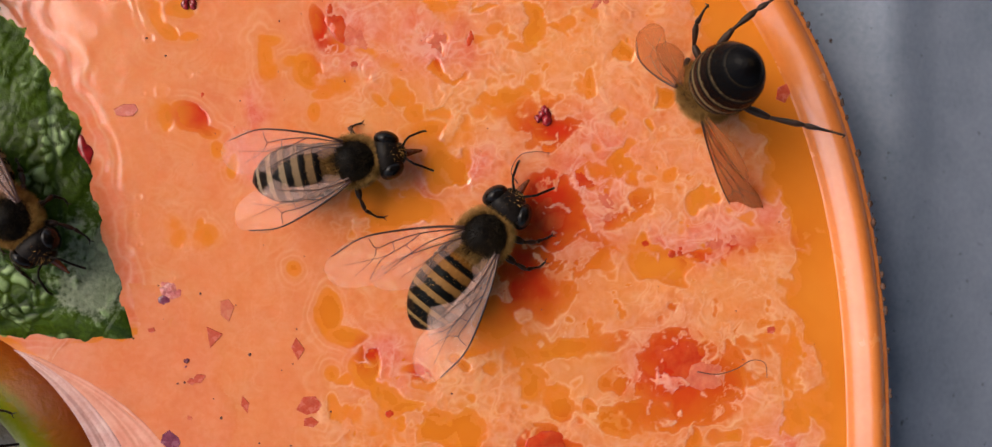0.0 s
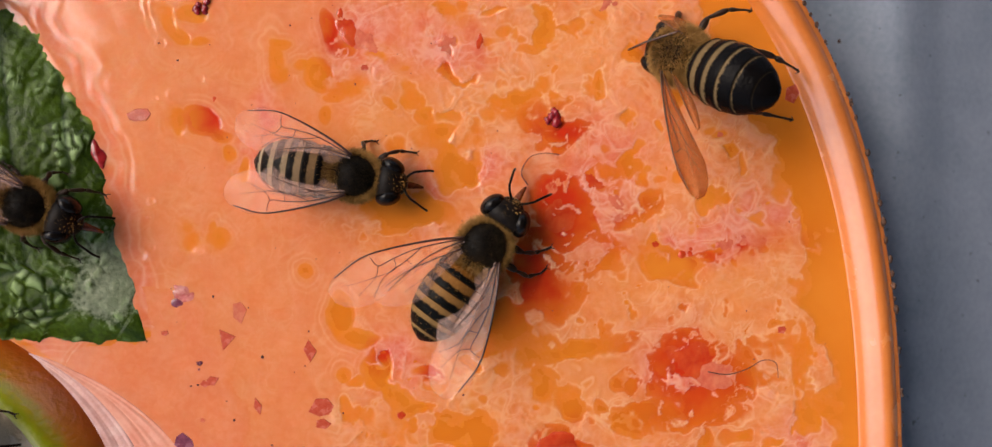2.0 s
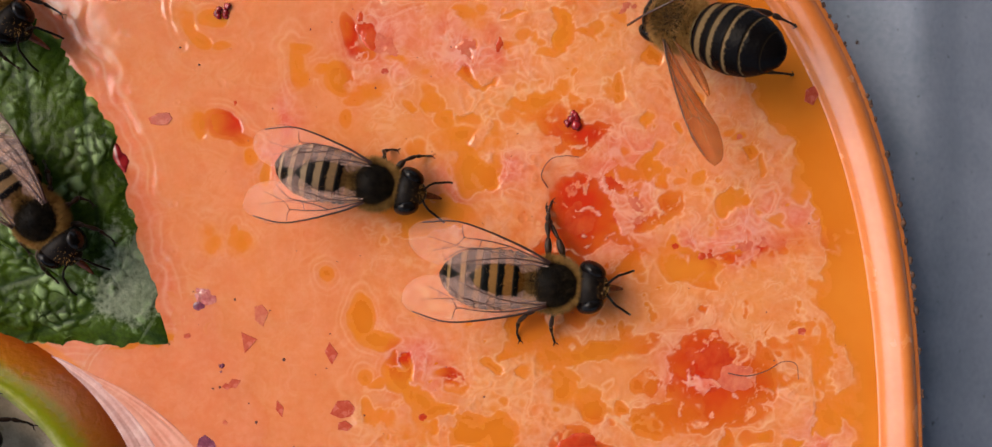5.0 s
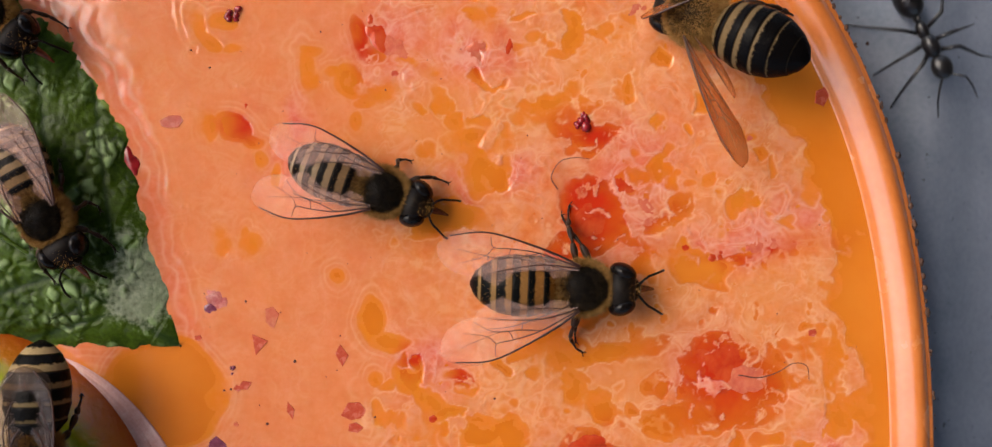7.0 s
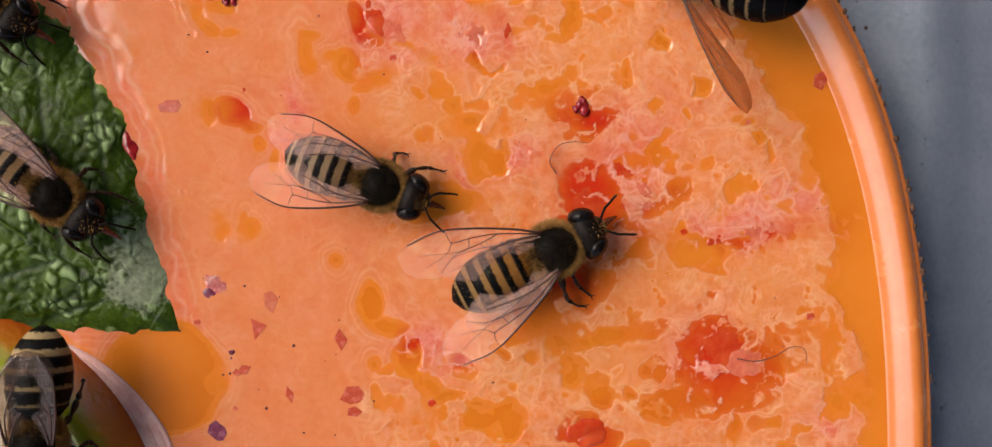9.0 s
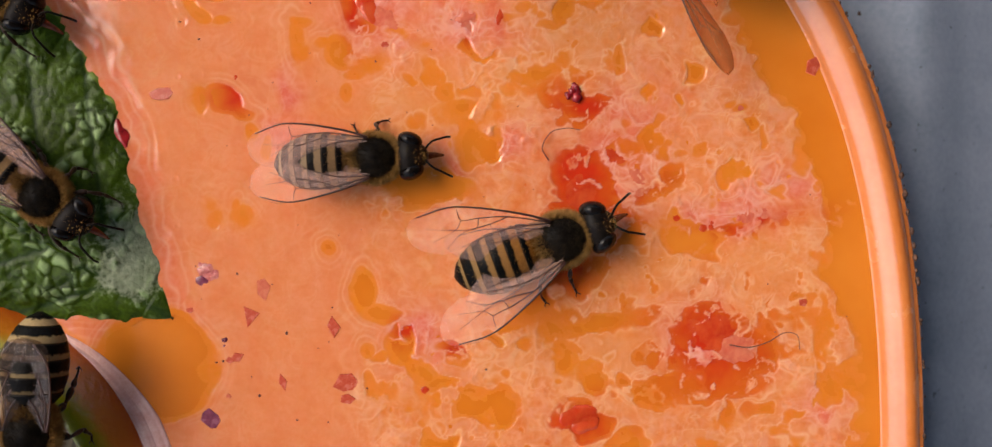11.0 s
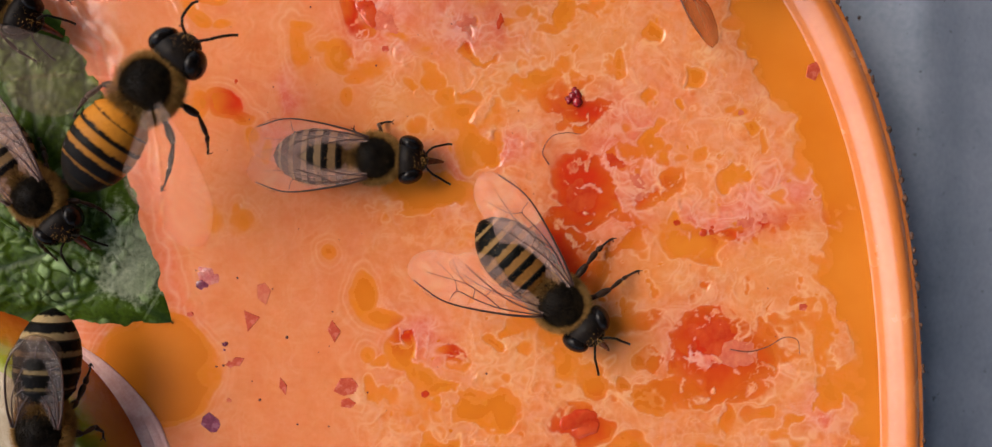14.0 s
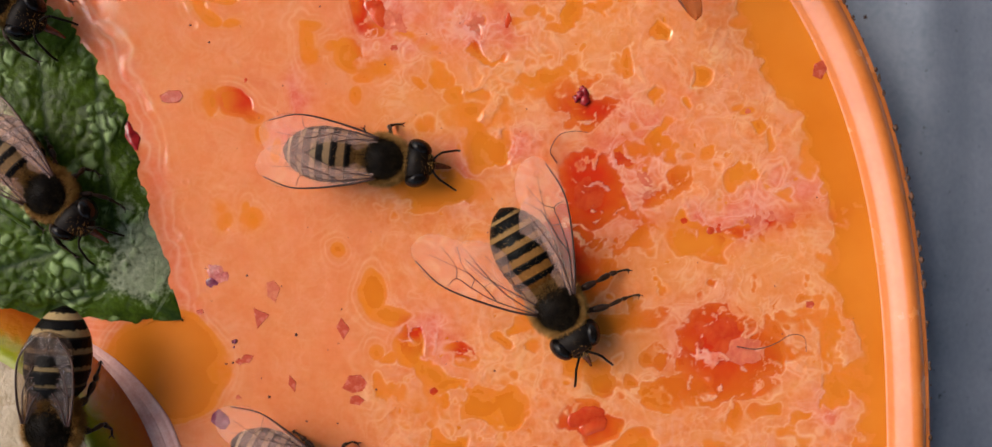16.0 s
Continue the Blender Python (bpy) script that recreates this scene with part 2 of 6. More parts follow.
BANDS = {
    "tan": band_material("tan_bands", (0.13, 0.064, 0.022), (0.25, 0.185, 0.115), (0.005, 0.004, 0.0035), 0.42, 0.60),
    "amber": band_material("amber_bands", (0.17, 0.062, 0.010), (0.20, 0.12, 0.045), (0.003, 0.003, 0.0025), 0.40, 0.66),
    "golden": band_material("golden_bands", (0.50, 0.185, 0.018), (0.09, 0.045, 0.014), (0.005, 0.004, 0.0035), 0.12, 0.98),
    "smoky": band_material("smoky_bands", (0.03, 0.02, 0.01), (0.30, 0.21, 0.10), (0.004, 0.0035, 0.003), 0.85, 0.46),
    "dark": band_material("dark_bands", (0.13, 0.082, 0.036), (0.13, 0.09, 0.045), (0.0025, 0.002, 0.002), 0.42, 0.98),
}


# ---- mesh helpers: shapes in millimetres ----
def link_mesh(name, verts, faces, material, parent=None, label="", smooth=True, attrs=None):
    me = bpy.data.meshes.new(name)
    me.from_pydata([(x * MM, y * MM, z * MM) for x, y, z in verts], [], faces)
    me.materials.append(material)
    if smooth:
        me.polygons.foreach_set("use_smooth", [True] * len(me.polygons))
    for key, values in (attrs or {}).items():
        a = me.attributes.new(key, "FLOAT", "POINT")
        a.data.foreach_set("value", np.asarray(values, np.float32))
    me.update()
    return link_data(name, me, parent, label)


def link_data(name, me, parent=None, label=""):
    ob = new(name, me)
    ob.parent = parent
    if label:
        ob["label"] = label
    return ob


def part(name, bm, material, parent=None, label="", smooth=True):
    """One bmesh, in millimetres, as one mesh object."""
    me = bpy.data.meshes.new(name)
    bmesh.ops.scale(bm, vec=(MM, MM, MM), verts=bm.verts)
    bm.to_mesh(me)
    bm.free()
    me.materials.append(material)
    if smooth:
        me.polygons.foreach_set("use_smooth", [True] * len(me.polygons))
    return link_data(name, me, parent, label)


def tube(bm, points, radii, sides=8, flat=1.0):
    """A round or flattened tube along points, closed at both ends."""
    pts = [Vector(p) for p in points]
    rings = []
    for i, p in enumerate(pts):
        d = (pts[min(i + 1, len(pts) - 1)] - pts[max(i - 1, 0)]).normalized()
        u = d.cross(Vector((0, 0, 1)))
        if u.length < 1e-3:
            u = Vector((1, 0, 0))
        u.normalize()
        w = d.cross(u)
        rings.append([bm.verts.new(p + radii[i] * (math.cos(a) * u * flat + math.sin(a) * w))
                      for a in (2 * math.pi * k / sides for k in range(sides))])
    for a, b in zip(rings, rings[1:]):
        for k in range(sides):
            bm.faces.new((a[k], a[(k + 1) % sides], b[(k + 1) % sides], b[k]))
    bm.faces.new(rings[0][::-1])
    bm.faces.new(rings[-1])


def spline(points, n=5):
    """Points of a smooth curve through the given ones."""
    p = [Vector(q) for q in points]
    p = [2 * p[0] - p[1], *p, 2 * p[-1] - p[-2]]
    out = []
    for i in range(1, len(p) - 2):
        for k in range(n):
            t = k / n
            out.append(0.5 * (2 * p[i] + (p[i + 1] - p[i - 1]) * t + (2 * p[i - 1] - 5 * p[i] + 4 * p[i + 1] - p[i + 2]) * t * t
                              + (3 * p[i] - p[i - 1] - 3 * p[i + 1] + p[i + 2]) * t ** 3))
    return out + [p[-2]]


def lump(bm, centre, radii, wobble=0.15, size=1.0, level=3, turn=(0, 0, 0)):
    """An uneven rounded lump."""
    made = bmesh.ops.create_icosphere(bm, subdivisions=level, radius=1.0)["verts"]
    e = Euler([radians(a) for a in turn]).to_matrix()
    c = Vector(centre)
    for v in made:
        q = Vector([v.co[k] * radii[k] for k in range(3)])
        v.co = c + e @ (q * (1 + wobble * noise.noise((q + c * 1.7) / size)))


def ragged(bm, centre, radii, wobble, level, turn):
    """A torn, uneven scrap: a flat lump with coarse and fine folds."""
    made = bmesh.ops.create_icosphere(bm, subdivisions=level, radius=1.0)["verts"]
    e = Euler([radians(a) for a in turn]).to_matrix()
    c = Vector(centre)
    span = max(radii[0], radii[1])
    for v in made:
        q = Vector([v.co[k] * radii[k] for k in range(3)])
        o = Vector((q.x + c.x * 3.1, q.y + c.y * 3.1, q.z * 2 + radii[0] * 7))
        grow = 1 + wobble * 0.9 * noise.noise(o / (span * 0.6)) + 0.10 * noise.noise(o / 0.45)
        q.x, q.y = q.x * grow, q.y * grow
        q.z = q.z * (1 + 0.35 * noise.noise(o / 0.9)) + (0.03 * noise.noise(o / 0.5) if q.z > 0 else 0)
        v.co = c + e @ q


def place(x, y):
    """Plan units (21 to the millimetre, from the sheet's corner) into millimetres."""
    return (x - 784) / 21.0, (353 - y) / 21.0


GRID = np.random.RandomState(7).rand(256, 256).astype(np.float32)


def smooth_noise(x, y, size, shift=0.0):
    """Value noise between 0 and 1 on arrays of millimetres."""
    u, v = x / size + 37.3 + shift, y / size + 91.7 + 2.3 * shift
    i, j = np.floor(u).astype(int), np.floor(v).astype(int)
    a, b = u - i, v - j
    a, b = a * a * a * (a * (a * 6 - 15) + 10), b * b * b * (b * (b * 6 - 15) + 10)
    g = lambda p, q: GRID[p % 256, q % 256]
    return (g(i, j) * (1 - a) + g(i + 1, j) * a) * (1 - b) + (g(i, j + 1) * (1 - a) + g(i + 1, j + 1) * a) * b


def layered(x, y, size, octaves=4, shift=0.0):
    total, amp, norm = 0, 1.0, 0
    for k in range(octaves):
        c, s = math.cos(0.7 * k), math.sin(0.7 * k)
        total = total + amp * smooth_noise(c * x - s * y, s * x + c * y, size / 2 ** k, shift + 11 * k)
        norm += amp
        amp *= 0.55
    return total / norm


def cells(x, y, size, shift=0):
    """Distances to the nearest and second nearest of jittered seeds, in units of size."""
    u, v = x / size, y / size
    i, j = np.floor(u).astype(int), np.floor(v).astype(int)
    near, second = np.full(x.shape, 9.0), np.full(x.shape, 9.0)
    for a in (-1, 0, 1):
        for b in (-1, 0, 1):
            p, q = i + a, j + b
            du = p + 0.1 + 0.8 * GRID[(p + shift) % 256, q % 256] - u
            dv = q + 0.1 + 0.8 * GRID[q % 256, (p + 91 + shift) % 256] - v
            d = np.hypot(du, dv)
            second = np.minimum(second, np.maximum(near, d))
            near = np.minimum(near, d)
    return near, second


def blobs(x, y, rows, soft=1.0):
    """Sum of soft ellipses (x, y, rx, ry, turn) given in plan units."""
    total = np.zeros_like(x)
    for px, py, rx, ry, *turn in rows:
        cx, cy = place(px, py)
        a = radians(turn[0]) if turn else 0.0
        dx, dy = x - cx, y - cy
        u, v = (dx * math.cos(a) + dy * math.sin(a)) * 21 / rx, (-dx * math.sin(a) + dy * math.cos(a)) * 21 / ry
        total = np.maximum(total, np.exp(-soft * (u * u + v * v)))
    return total


# ---- table, ground, and an added slab and wall out of view ----
def strip(name, profile, y0, y1, material, thick, **tags):
    """A slab whose top follows the profile (x, z) and runs from y0 to y1."""
    v, f = [], []
    n = len(profile)
    for y in (y0, y1):
        v += [(x, y, z) for x, z in profile] + [(x, y, z - thick) for x, z in profile]
    for k in range(n - 1):
        f += [(k, k + 1, 2 * n + k + 1, 2 * n + k), (n + k, 3 * n + k, 3 * n + k + 1, n + k + 1),
              (k, n + k, n + k + 1, k + 1), (2 * n + k, 2 * n + k + 1, 3 * n + k + 1, 3 * n + k)]
    f += [(0, 2 * n, 3 * n, n), (n - 1, 2 * n - 1, 4 * n - 1, 3 * n - 1)]
    return tagged(link_mesh(name, v, f, material), **tags)


TABLE_Z = -8.0
profile = [(-420, TABLE_Z), (32.0, TABLE_Z)]
for k in range(1, 13):
    s = k / 12
    profile.append((32.0 + 6.5 * s, TABLE_Z - 3.6 * s * s * (2 - s)))
profile += [(42, TABLE_Z - 5.6), (60, TABLE_Z - 15.0), (110, TABLE_Z - 20.0), (420, TABLE_Z - 22.0)]
table = strip("table", profile, -420, 420, M_TABLE, 24, label="grey painted table top with a rounded step", category="table", kind="structure")
for lx in (-380, 380):
    for ly in (-380, 380):
        bm = bmesh.new()
        bmesh.ops.create_cone(bm, cap_ends=True, segments=20, radius1=18, radius2=22, depth=730)
        for v in bm.verts:
            v.co += Vector((lx, ly, -395 - (5 if lx < 0 else 0)))
        part("leg", bm, M_TABLE, table)
strip("ground", [(-30000, -760), (30000, -760)], -30000, 30000, M_GROUND, 100, label="pale grey paved ground", category="ground", kind="structure")
# Unseen slab, added to block the sky so the juice mirrors dark.
strip("ceiling", [(-935, 2260), (3600, 2260)], -3500, 3500, M_SKY_BLOCK, 60, label="unseen dark slab added overhead to block part of the sky", category="ceiling", kind="structure")
# Unseen wall, added to shut out light under the slab's east end.
strip("added_wall_east", [(3600, 2200), (3760, 2200)], -3500, 3500, M_GROUND, 2960, label="unseen plain grey wall added to close the east side", category="wall", kind="structure")


# ---- dish ----
DISH_X, DISH_Y, DISH_A, DISH_B, DISH_N = -26.0, -20.5, 55.45, 57.5, 2.68


def oval(inset, count=240):
    out = []
    for k in range(count):
        a = 2 * math.pi * k / count
        c, s = math.cos(a), math.sin(a)
        out.append((DISH_X + (DISH_A - inset) * math.copysign(abs(c) ** (2 / DISH_N), c),
                    DISH_Y + (DISH_B - inset) * math.copysign(abs(s) ** (2 / DISH_N), s)))
    return out


def swept(profile, closed):
    """Faces of a profile (inset, z) carried round the oval."""
    n, v, f = 240, [], []
    for d, z in profile:
        v += [(x, y, z) for x, y in oval(d)]
    rings = len(profile)
    for r in range(rings if closed else rings - 1):
        a, b = r * n, (r + 1) % rings * n
        f += [(a + k, a + (k + 1) % n, b + (k + 1) % n, b + k) for k in range(n)]
    return v, f


dish = tagged(new("dish"), "orange plastic dish with a rolled rim, full of juice", "dish")
dish.location = (0, 0, 0)
v, f = swept([(9.0, TABLE_Z + 0.02), (6.2, TABLE_Z + 0.3), (2.6, -1.2), (1.0, 0.3), (1.6, 0.5), (2.7, -0.1), (4.6, -2.2), (9.5, -6.6)], False)
last = len(v) - 240
f.append(tuple(range(last, last + 240)))
link_mesh("body", v, f, M_DISH, dish)
rim_profile = [(0.9, 0.2), (0.35, 0.30), (0.06, 0.42), (0.0, 0.58), (0.05, 0.72), (0.18, 0.80), (0.30, 0.82), (0.40, 0.86), (0.52, 1.02), (0.70, 1.22), (0.92, 1.36), (1.15, 1.41),
               (1.35, 1.38), (1.6, 1.29), (1.9, 1.15), (2.2, 1.0), (2.45, 0.84), (2.66, 0.62), (2.80, 0.36), (2.92, 0.1), (3.1, -0.1), (3.0, -0.3), (2.3, -0.4)]
v, f = swept([(p.x, p.y) for p in spline([(d, z, 0) for d, z in rim_profile], 3)][:-1], True)
link_mesh("rim", v, f, M_DISH, dish, "rolled rim with a shiny crown")
bm = bmesh.new()
rnd = random.Random(4)
edge = oval(0.04)
for k in range(130):
    i = rnd.choice([rnd.randrange(0, 40), rnd.randrange(0, 40), rnd.randrange(240)])
    r = rnd.uniform(0.05, 0.13) if rnd.random() < 0.7 else rnd.uniform(0.13, 0.24)
    x, y = edge[i]
    x2, y2 = edge[(i + 1) % 240]
    q = rnd.random()
    lump(bm, (x + (x2 - x) * q, y + (y2 - y) * q, 0.85 + rnd.uniform(-0.2, 0.25)), (r, r * rnd.uniform(0.8, 2.0), r * 0.8), 0.4, 0.3, 1)
tagged(part("dirt", bm, M_DIRT, dish, "brown crumbs stuck to the outer edge"), kind="stuff")

# ---- juice and froth ----
LEAF_TIP, LEAF_TURN = place(212, 535), radians(147)
LIME_X, LIME_Y = place(-200, 870)


def leaf_half(q, right):
    """Half width of the leaf at q millimetres from its tip."""
    if right:
        return np.interp(q, (0, 3.7, 8.7, 12.3, 16.4, 21.4, 30, 40, 46), (0.1, 3.4, 8.0, 11.3, 13.7, 15.7, 16.0, 10.0, 0.6))
    return np.interp(q, (0, 6, 14, 22, 32, 40, 46), (0.1, 3.9, 9.0, 12.5, 13.2, 8.0, 0.6))


def leaf_gap(x, y):
    """About the distance to the right of the leaf's long edge."""
    ca, sa = math.cos(LEAF_TURN), math.sin(LEAF_TURN)
    dx, dy = x - LEAF_TIP[0], y - LEAF_TIP[1]
    q, lat = dx * ca + dy * sa, dx * sa - dy * ca
    edge = (lat - leaf_half(np.clip(q, 0, 46), True)) * 0.74
    return np.where(q > 0, np.maximum(edge, -lat - leaf_half(np.clip(q, 0, 46), False)), np.hypot(dx, dy))


def lime_gap(x, y):
    return np.hypot(x - LIME_X, y - LIME_Y) - 19.0


def inside(x, y, inset):
    return 1 - (np.abs(x - DISH_X) / (DISH_A - inset)) ** DISH_N - (np.abs(y - DISH_Y) / (DISH_B - inset)) ** DISH_N


def sheet(x0, x1, y0, y1, step):
    xs, ys = np.arange(x0, x1 + step / 2, step), np.arange(y0, y1 + step / 2, step)
    x, y = np.meshgrid(xs, ys)
    idx = np.arange(x.size).reshape(x.shape)
    quads = np.stack([idx[:-1, :-1], idx[:-1, 1:], idx[1:, 1:], idx[1:, :-1]], -1)
    return x, y, quads


def sheet_mesh(name, x, y, z, quads, keep, material, parent=None, attrs=None, label=""):
    q = quads[keep]
    used, inv = np.unique(q, return_inverse=True)
    co = np.stack([x.ravel()[used], y.ravel()[used], z.ravel()[used]], -1) * MM
    me = bpy.data.meshes.new(name)
    n = len(q)
    me.vertices.add(len(used))
    me.vertices.foreach_set("co", co.astype(np.float32).ravel())
    me.loops.add(4 * n)
    me.loops.foreach_set("vertex_index", inv.ravel().astype(np.int32))
    me.polygons.add(n)
    me.polygons.foreach_set("loop_start", np.arange(0, 4 * n, 4, dtype=np.int32))
    me.polygons.foreach_set("use_smooth", np.ones(n, bool))
    me.materials.append(material)
    for key, values in (attrs or {}).items():
        a = me.attributes.new(key, "FLOAT", "POINT")
        a.data.foreach_set("value", values.ravel()[used].astype(np.float32))
    me.update(calc_edges=True)
    me.validate()
    return link_data(name, me, parent, label)


# pools of clear juice in the froth: x, y, half widths in plan units, turn
POOLS_WEST = [(245, 22, 14, 32, 25), (264, 46, 26, 13, -30), (300, 60, 16, 8, 0), (285, 14, 28, 15, -5), (424, 62, 20, 11, 0), (418, 94, 14, 38, 8), (430, 112, 13, 16, 0), (462, 96, 18, 8, 0),
              (300, 186, 34, 24, -30), (330, 206, 24, 12, -20), (262, 184, 13, 22, 0), (344, 236, 10, 16, 0), (366, 262, 10, 20, 0), (278, 352, 10, 14, 0), (283, 372, 15, 18, 0),
              (326, 372, 20, 18, 0), (317, 354, 8, 12, 0), (462, 425, 13, 14, 0)]
POOLS_NORTH = [(505, 50, 15, 44, 15), (526, 73, 26, 15, 0), (488, 112, 24, 30, 20), (532, 134, 34, 17, 10), (510, 148, 22, 10, 0), (497, 178, 11, 18, 0), (690, 10, 30, 16, 0), (685, 70, 13, 26, 35),
               (706, 55, 10, 12, 0), (770, 18, 17, 8, 15), (585, 88, 24, 8, -32), (625, 99, 11, 8, 0), (686, 110, 22, 13, -35), (724, 128, 26, 11, 12), (704, 122, 24, 12, -20), (844, 36, 22, 36, 0), (884, 46, 32, 15, 15)]
POOLS_UPPER = [(820, 72, 27, 9, 15), (912, 48, 22, 8, 10), (634, 145, 17, 26, 15), (656, 178, 26, 18, -30), (704, 172, 24, 12, 10), (690, 212, 62, 24, 0), (736, 194, 12, 12, 0), (806, 148, 32, 20, 0), (788, 168, 30, 19, -30),
               (824, 186, 15, 32, 0), (752, 154, 10, 9, 0), (866, 156, 21, 19, 0), (548, 132, 14, 9, 0), (602, 152, 14, 8, -30), (702, 252, 40, 54, 0), (610, 325, 66, 40, -8), (655, 335, 46, 30, 0)]
POOLS_RED = [(870, 205, 44, 30, 0), (874, 330, 52, 62, 0), (830, 420, 50, 60, 0), (884, 432, 56, 20, 25), (952, 404, 44, 14, 8), (985, 342, 44, 13, 12), (1012, 318, 15, 28, -10), (976, 262, 24, 22, 40),
             (996, 236, 9, 22, 0), (924, 272, 14, 30, 35), (940, 372, 40, 12, -25), (918, 350, 18, 18, 0), (1022, 414, 32, 34, 0), (1062, 426, 44, 22, 0), (1120, 408, 50, 14, 10), (1178, 390, 46, 10, 6), (1016, 384, 15, 22, 0)]
POOLS_EAST = [(1060, 272, 17, 12, 0), (1114, 318, 26, 18, 0), (1047, 152, 17, 14, 0), (1026, 198, 8, 18, 0), (985, 76, 12, 20, 0), (942, 128, 12, 26, 0), (980, 186, 8, 14, 0), (1156, 258, 8, 22, 0), (1170, 342, 26, 8, -40),
              (1138, 236, 14, 13, 0), (918, 132, 12, 9, 30), (884, 212, 20, 12, 0), (1240, 442, 14, 8, 0), (1062, 482, 10, 9, 0), (1130, 484, 11, 15, 0), (978, 486, 10, 18, 0), (1218, 508, 26, 12, 0), (1252, 570, 16, 70, 0), (1264, 655, 20, 30, 0)]
POOLS_SQUARE = [(1075, 584, 76, 72, 0), (1055, 655, 116, 24, 0), (984, 664, 56, 26, 0), (974, 600, 32, 30, 0), (1130, 600, 50, 46, 0), (1180, 540, 18, 9, 0), (1192, 598, 30, 8, -20), (1100, 700, 20, 22, 0), (880, 632, 20, 30, 0),
                (925, 645, 16, 13, 0), (1150, 690, 26, 14, 0), (1210, 700, 26, 10, 20), (960, 540, 34, 12, 10), (904, 545, 52, 19, 0), (872, 482, 20, 32, 0), (866, 704, 56, 34, 0), (1075, 735, 34, 16, 0)]
POOLS_SOUTH = [(846, 474, 66, 38, 15), (795, 505, 52, 42, 0), (834, 552, 46, 30, 0), (772, 576, 16, 18, 0), (845, 612, 28, 27, 0), (836, 592, 20, 24, 0), (520, 492, 24, 40, 0), (544, 528, 36, 17, -10), (578, 580, 28, 34, 0),
               (604, 622, 42, 24, -42), (640, 642, 34, 17, -10), (524, 588, 13, 15, 0), (546, 602, 20, 7, 0), (660, 588, 26, 15, -42), (548, 656, 23, 20, 0), (530, 642, 12, 22, 0), (690, 682, 42, 24, 0), (732, 684, 32, 32, 0), (696, 660, 34, 12, 10)]
POOLS_LOW = [(626, 672, 8, 9, 0), (590, 672, 9, 8, 0), (186, 612, 104, 92, 0), (212, 552, 32, 32, 0), (612, 655, 20, 12, -30), (730, 570, 16, 12, 0), (760, 545, 24, 12, 30), (640, 735, 40, 20, 0), (940, 740, 40, 22, 0)]
# fruit that tints the froth and the juice round it
STAINS = [(866, 325, 84, 96, 0), (872, 208, 52, 34, 0), (830, 430, 60, 70, 0), (1076, 584, 92, 84, 0), (510, 46, 26, 50, 12), (560, 20, 30, 32, 0), (685, 72, 24, 34, 35), (740, 72, 14, 40, 0), (1150, 394, 80, 16, 6), (334, 165, 34, 40, 0),
          (866, 706, 60, 34, 0), (950, 340, 70, 20, 15), (664, 588, 22, 20, 0), (590, 565, 24, 14, 0), (408, 180, 20, 34, 0)]
PINKS = [(940, 270, 84, 80, 0), (912, 350, 60, 66, 0), (560, 50, 64, 62, 0), (690, 66, 80, 50, 0), (1120, 372, 84, 40, 10), (1110, 600, 60, 34, 0), (1206, 340, 46, 38, 0), (756, 266, 34, 30, 0), (660, 300, 30, 40, 0), (600, 576, 54, 44, -20),
         (408, 176, 26, 36, 0), (392, 250, 44, 40, 0), (1062, 392, 50, 34, 0), (1060, 590, 60, 60, 0), (1240, 690, 40, 40, 0)]
YELLOWS = [(880, 96, 90, 44, 0), (700, 150, 90, 40, 0), (980, 450, 110, 44, 0), (1150, 460, 90, 60, 0), (1040, 300, 36, 60, 0), (920, 610, 60, 70, 0), (580, 190, 60, 40, 0), (720, 600, 70, 50, 0), (1200, 620, 50, 60, 0)]


def pool_depth(x, y, rows):
    """Millimetres inside the nearest of the ellipses; negative outside."""
    best = np.full(x.shape, -9.0)
    for px, py, rx, ry, turn in rows:
        cx, cy = place(px, py)
        c, s = math.cos(radians(turn)), math.sin(radians(turn))
        dx, dy = x - cx, y - cy
        u, v = (dx * c + dy * s) * 21 / rx, (dy * c - dx * s) * 21 / ry
        best = np.maximum(best, (1 - np.sqrt(u * u + v * v)) * min(rx, ry) / 21)
    return best


juice = tagged(new("juice"), "orange fruit juice with a glossy skin filling the dish", "juice")
x, y, quads = sheet(-46, 31, -24, 24, 0.25)
d, dl = leaf_gap(x, y), lime_gap(x, y)
warp = 1.4 * layered(x, y, 5.0, 3) + 0.5 * layered(x, y, 1.6, 2, 5)
rings = np.sin(2 * math.pi * (d + 2.6 * warp) / 1.0) * np.exp(-((d - 1.3) / 1.3) ** 2) * 0.005
calm = np.clip((-12 - x) / 6, 0, 1)
z = rings + 0.05 * calm * (layered(x, y, 6, 3) - 0.5)
ok = (inside(x, y, 2.6) > 0)
keep = ok[:-1, :-1] & ok[1:, 1:] & ok[:-1, 1:] & ok[1:, :-1]
jx, jy = x + 2.4 * (layered(x, y, 2.2, 4, 13) - 0.5), y + 2.4 * (layered(x, y, 2.2, 4, 19) - 0.5)
stain = np.clip(blobs(jx, jy, STAINS, 0.9) * (0.75 + 0.5 * layered(x, y, 1.2, 3, 25)), 0, 1)
sheet_mesh("surface", x, y, z, quads, keep, M_JUICE, juice, {"red": stain})
pts = oval(2.6)
link_mesh("deep_juice", [(px, py, -0.22) for px, py in pts], [tuple(range(240))], M_JUICE, juice)

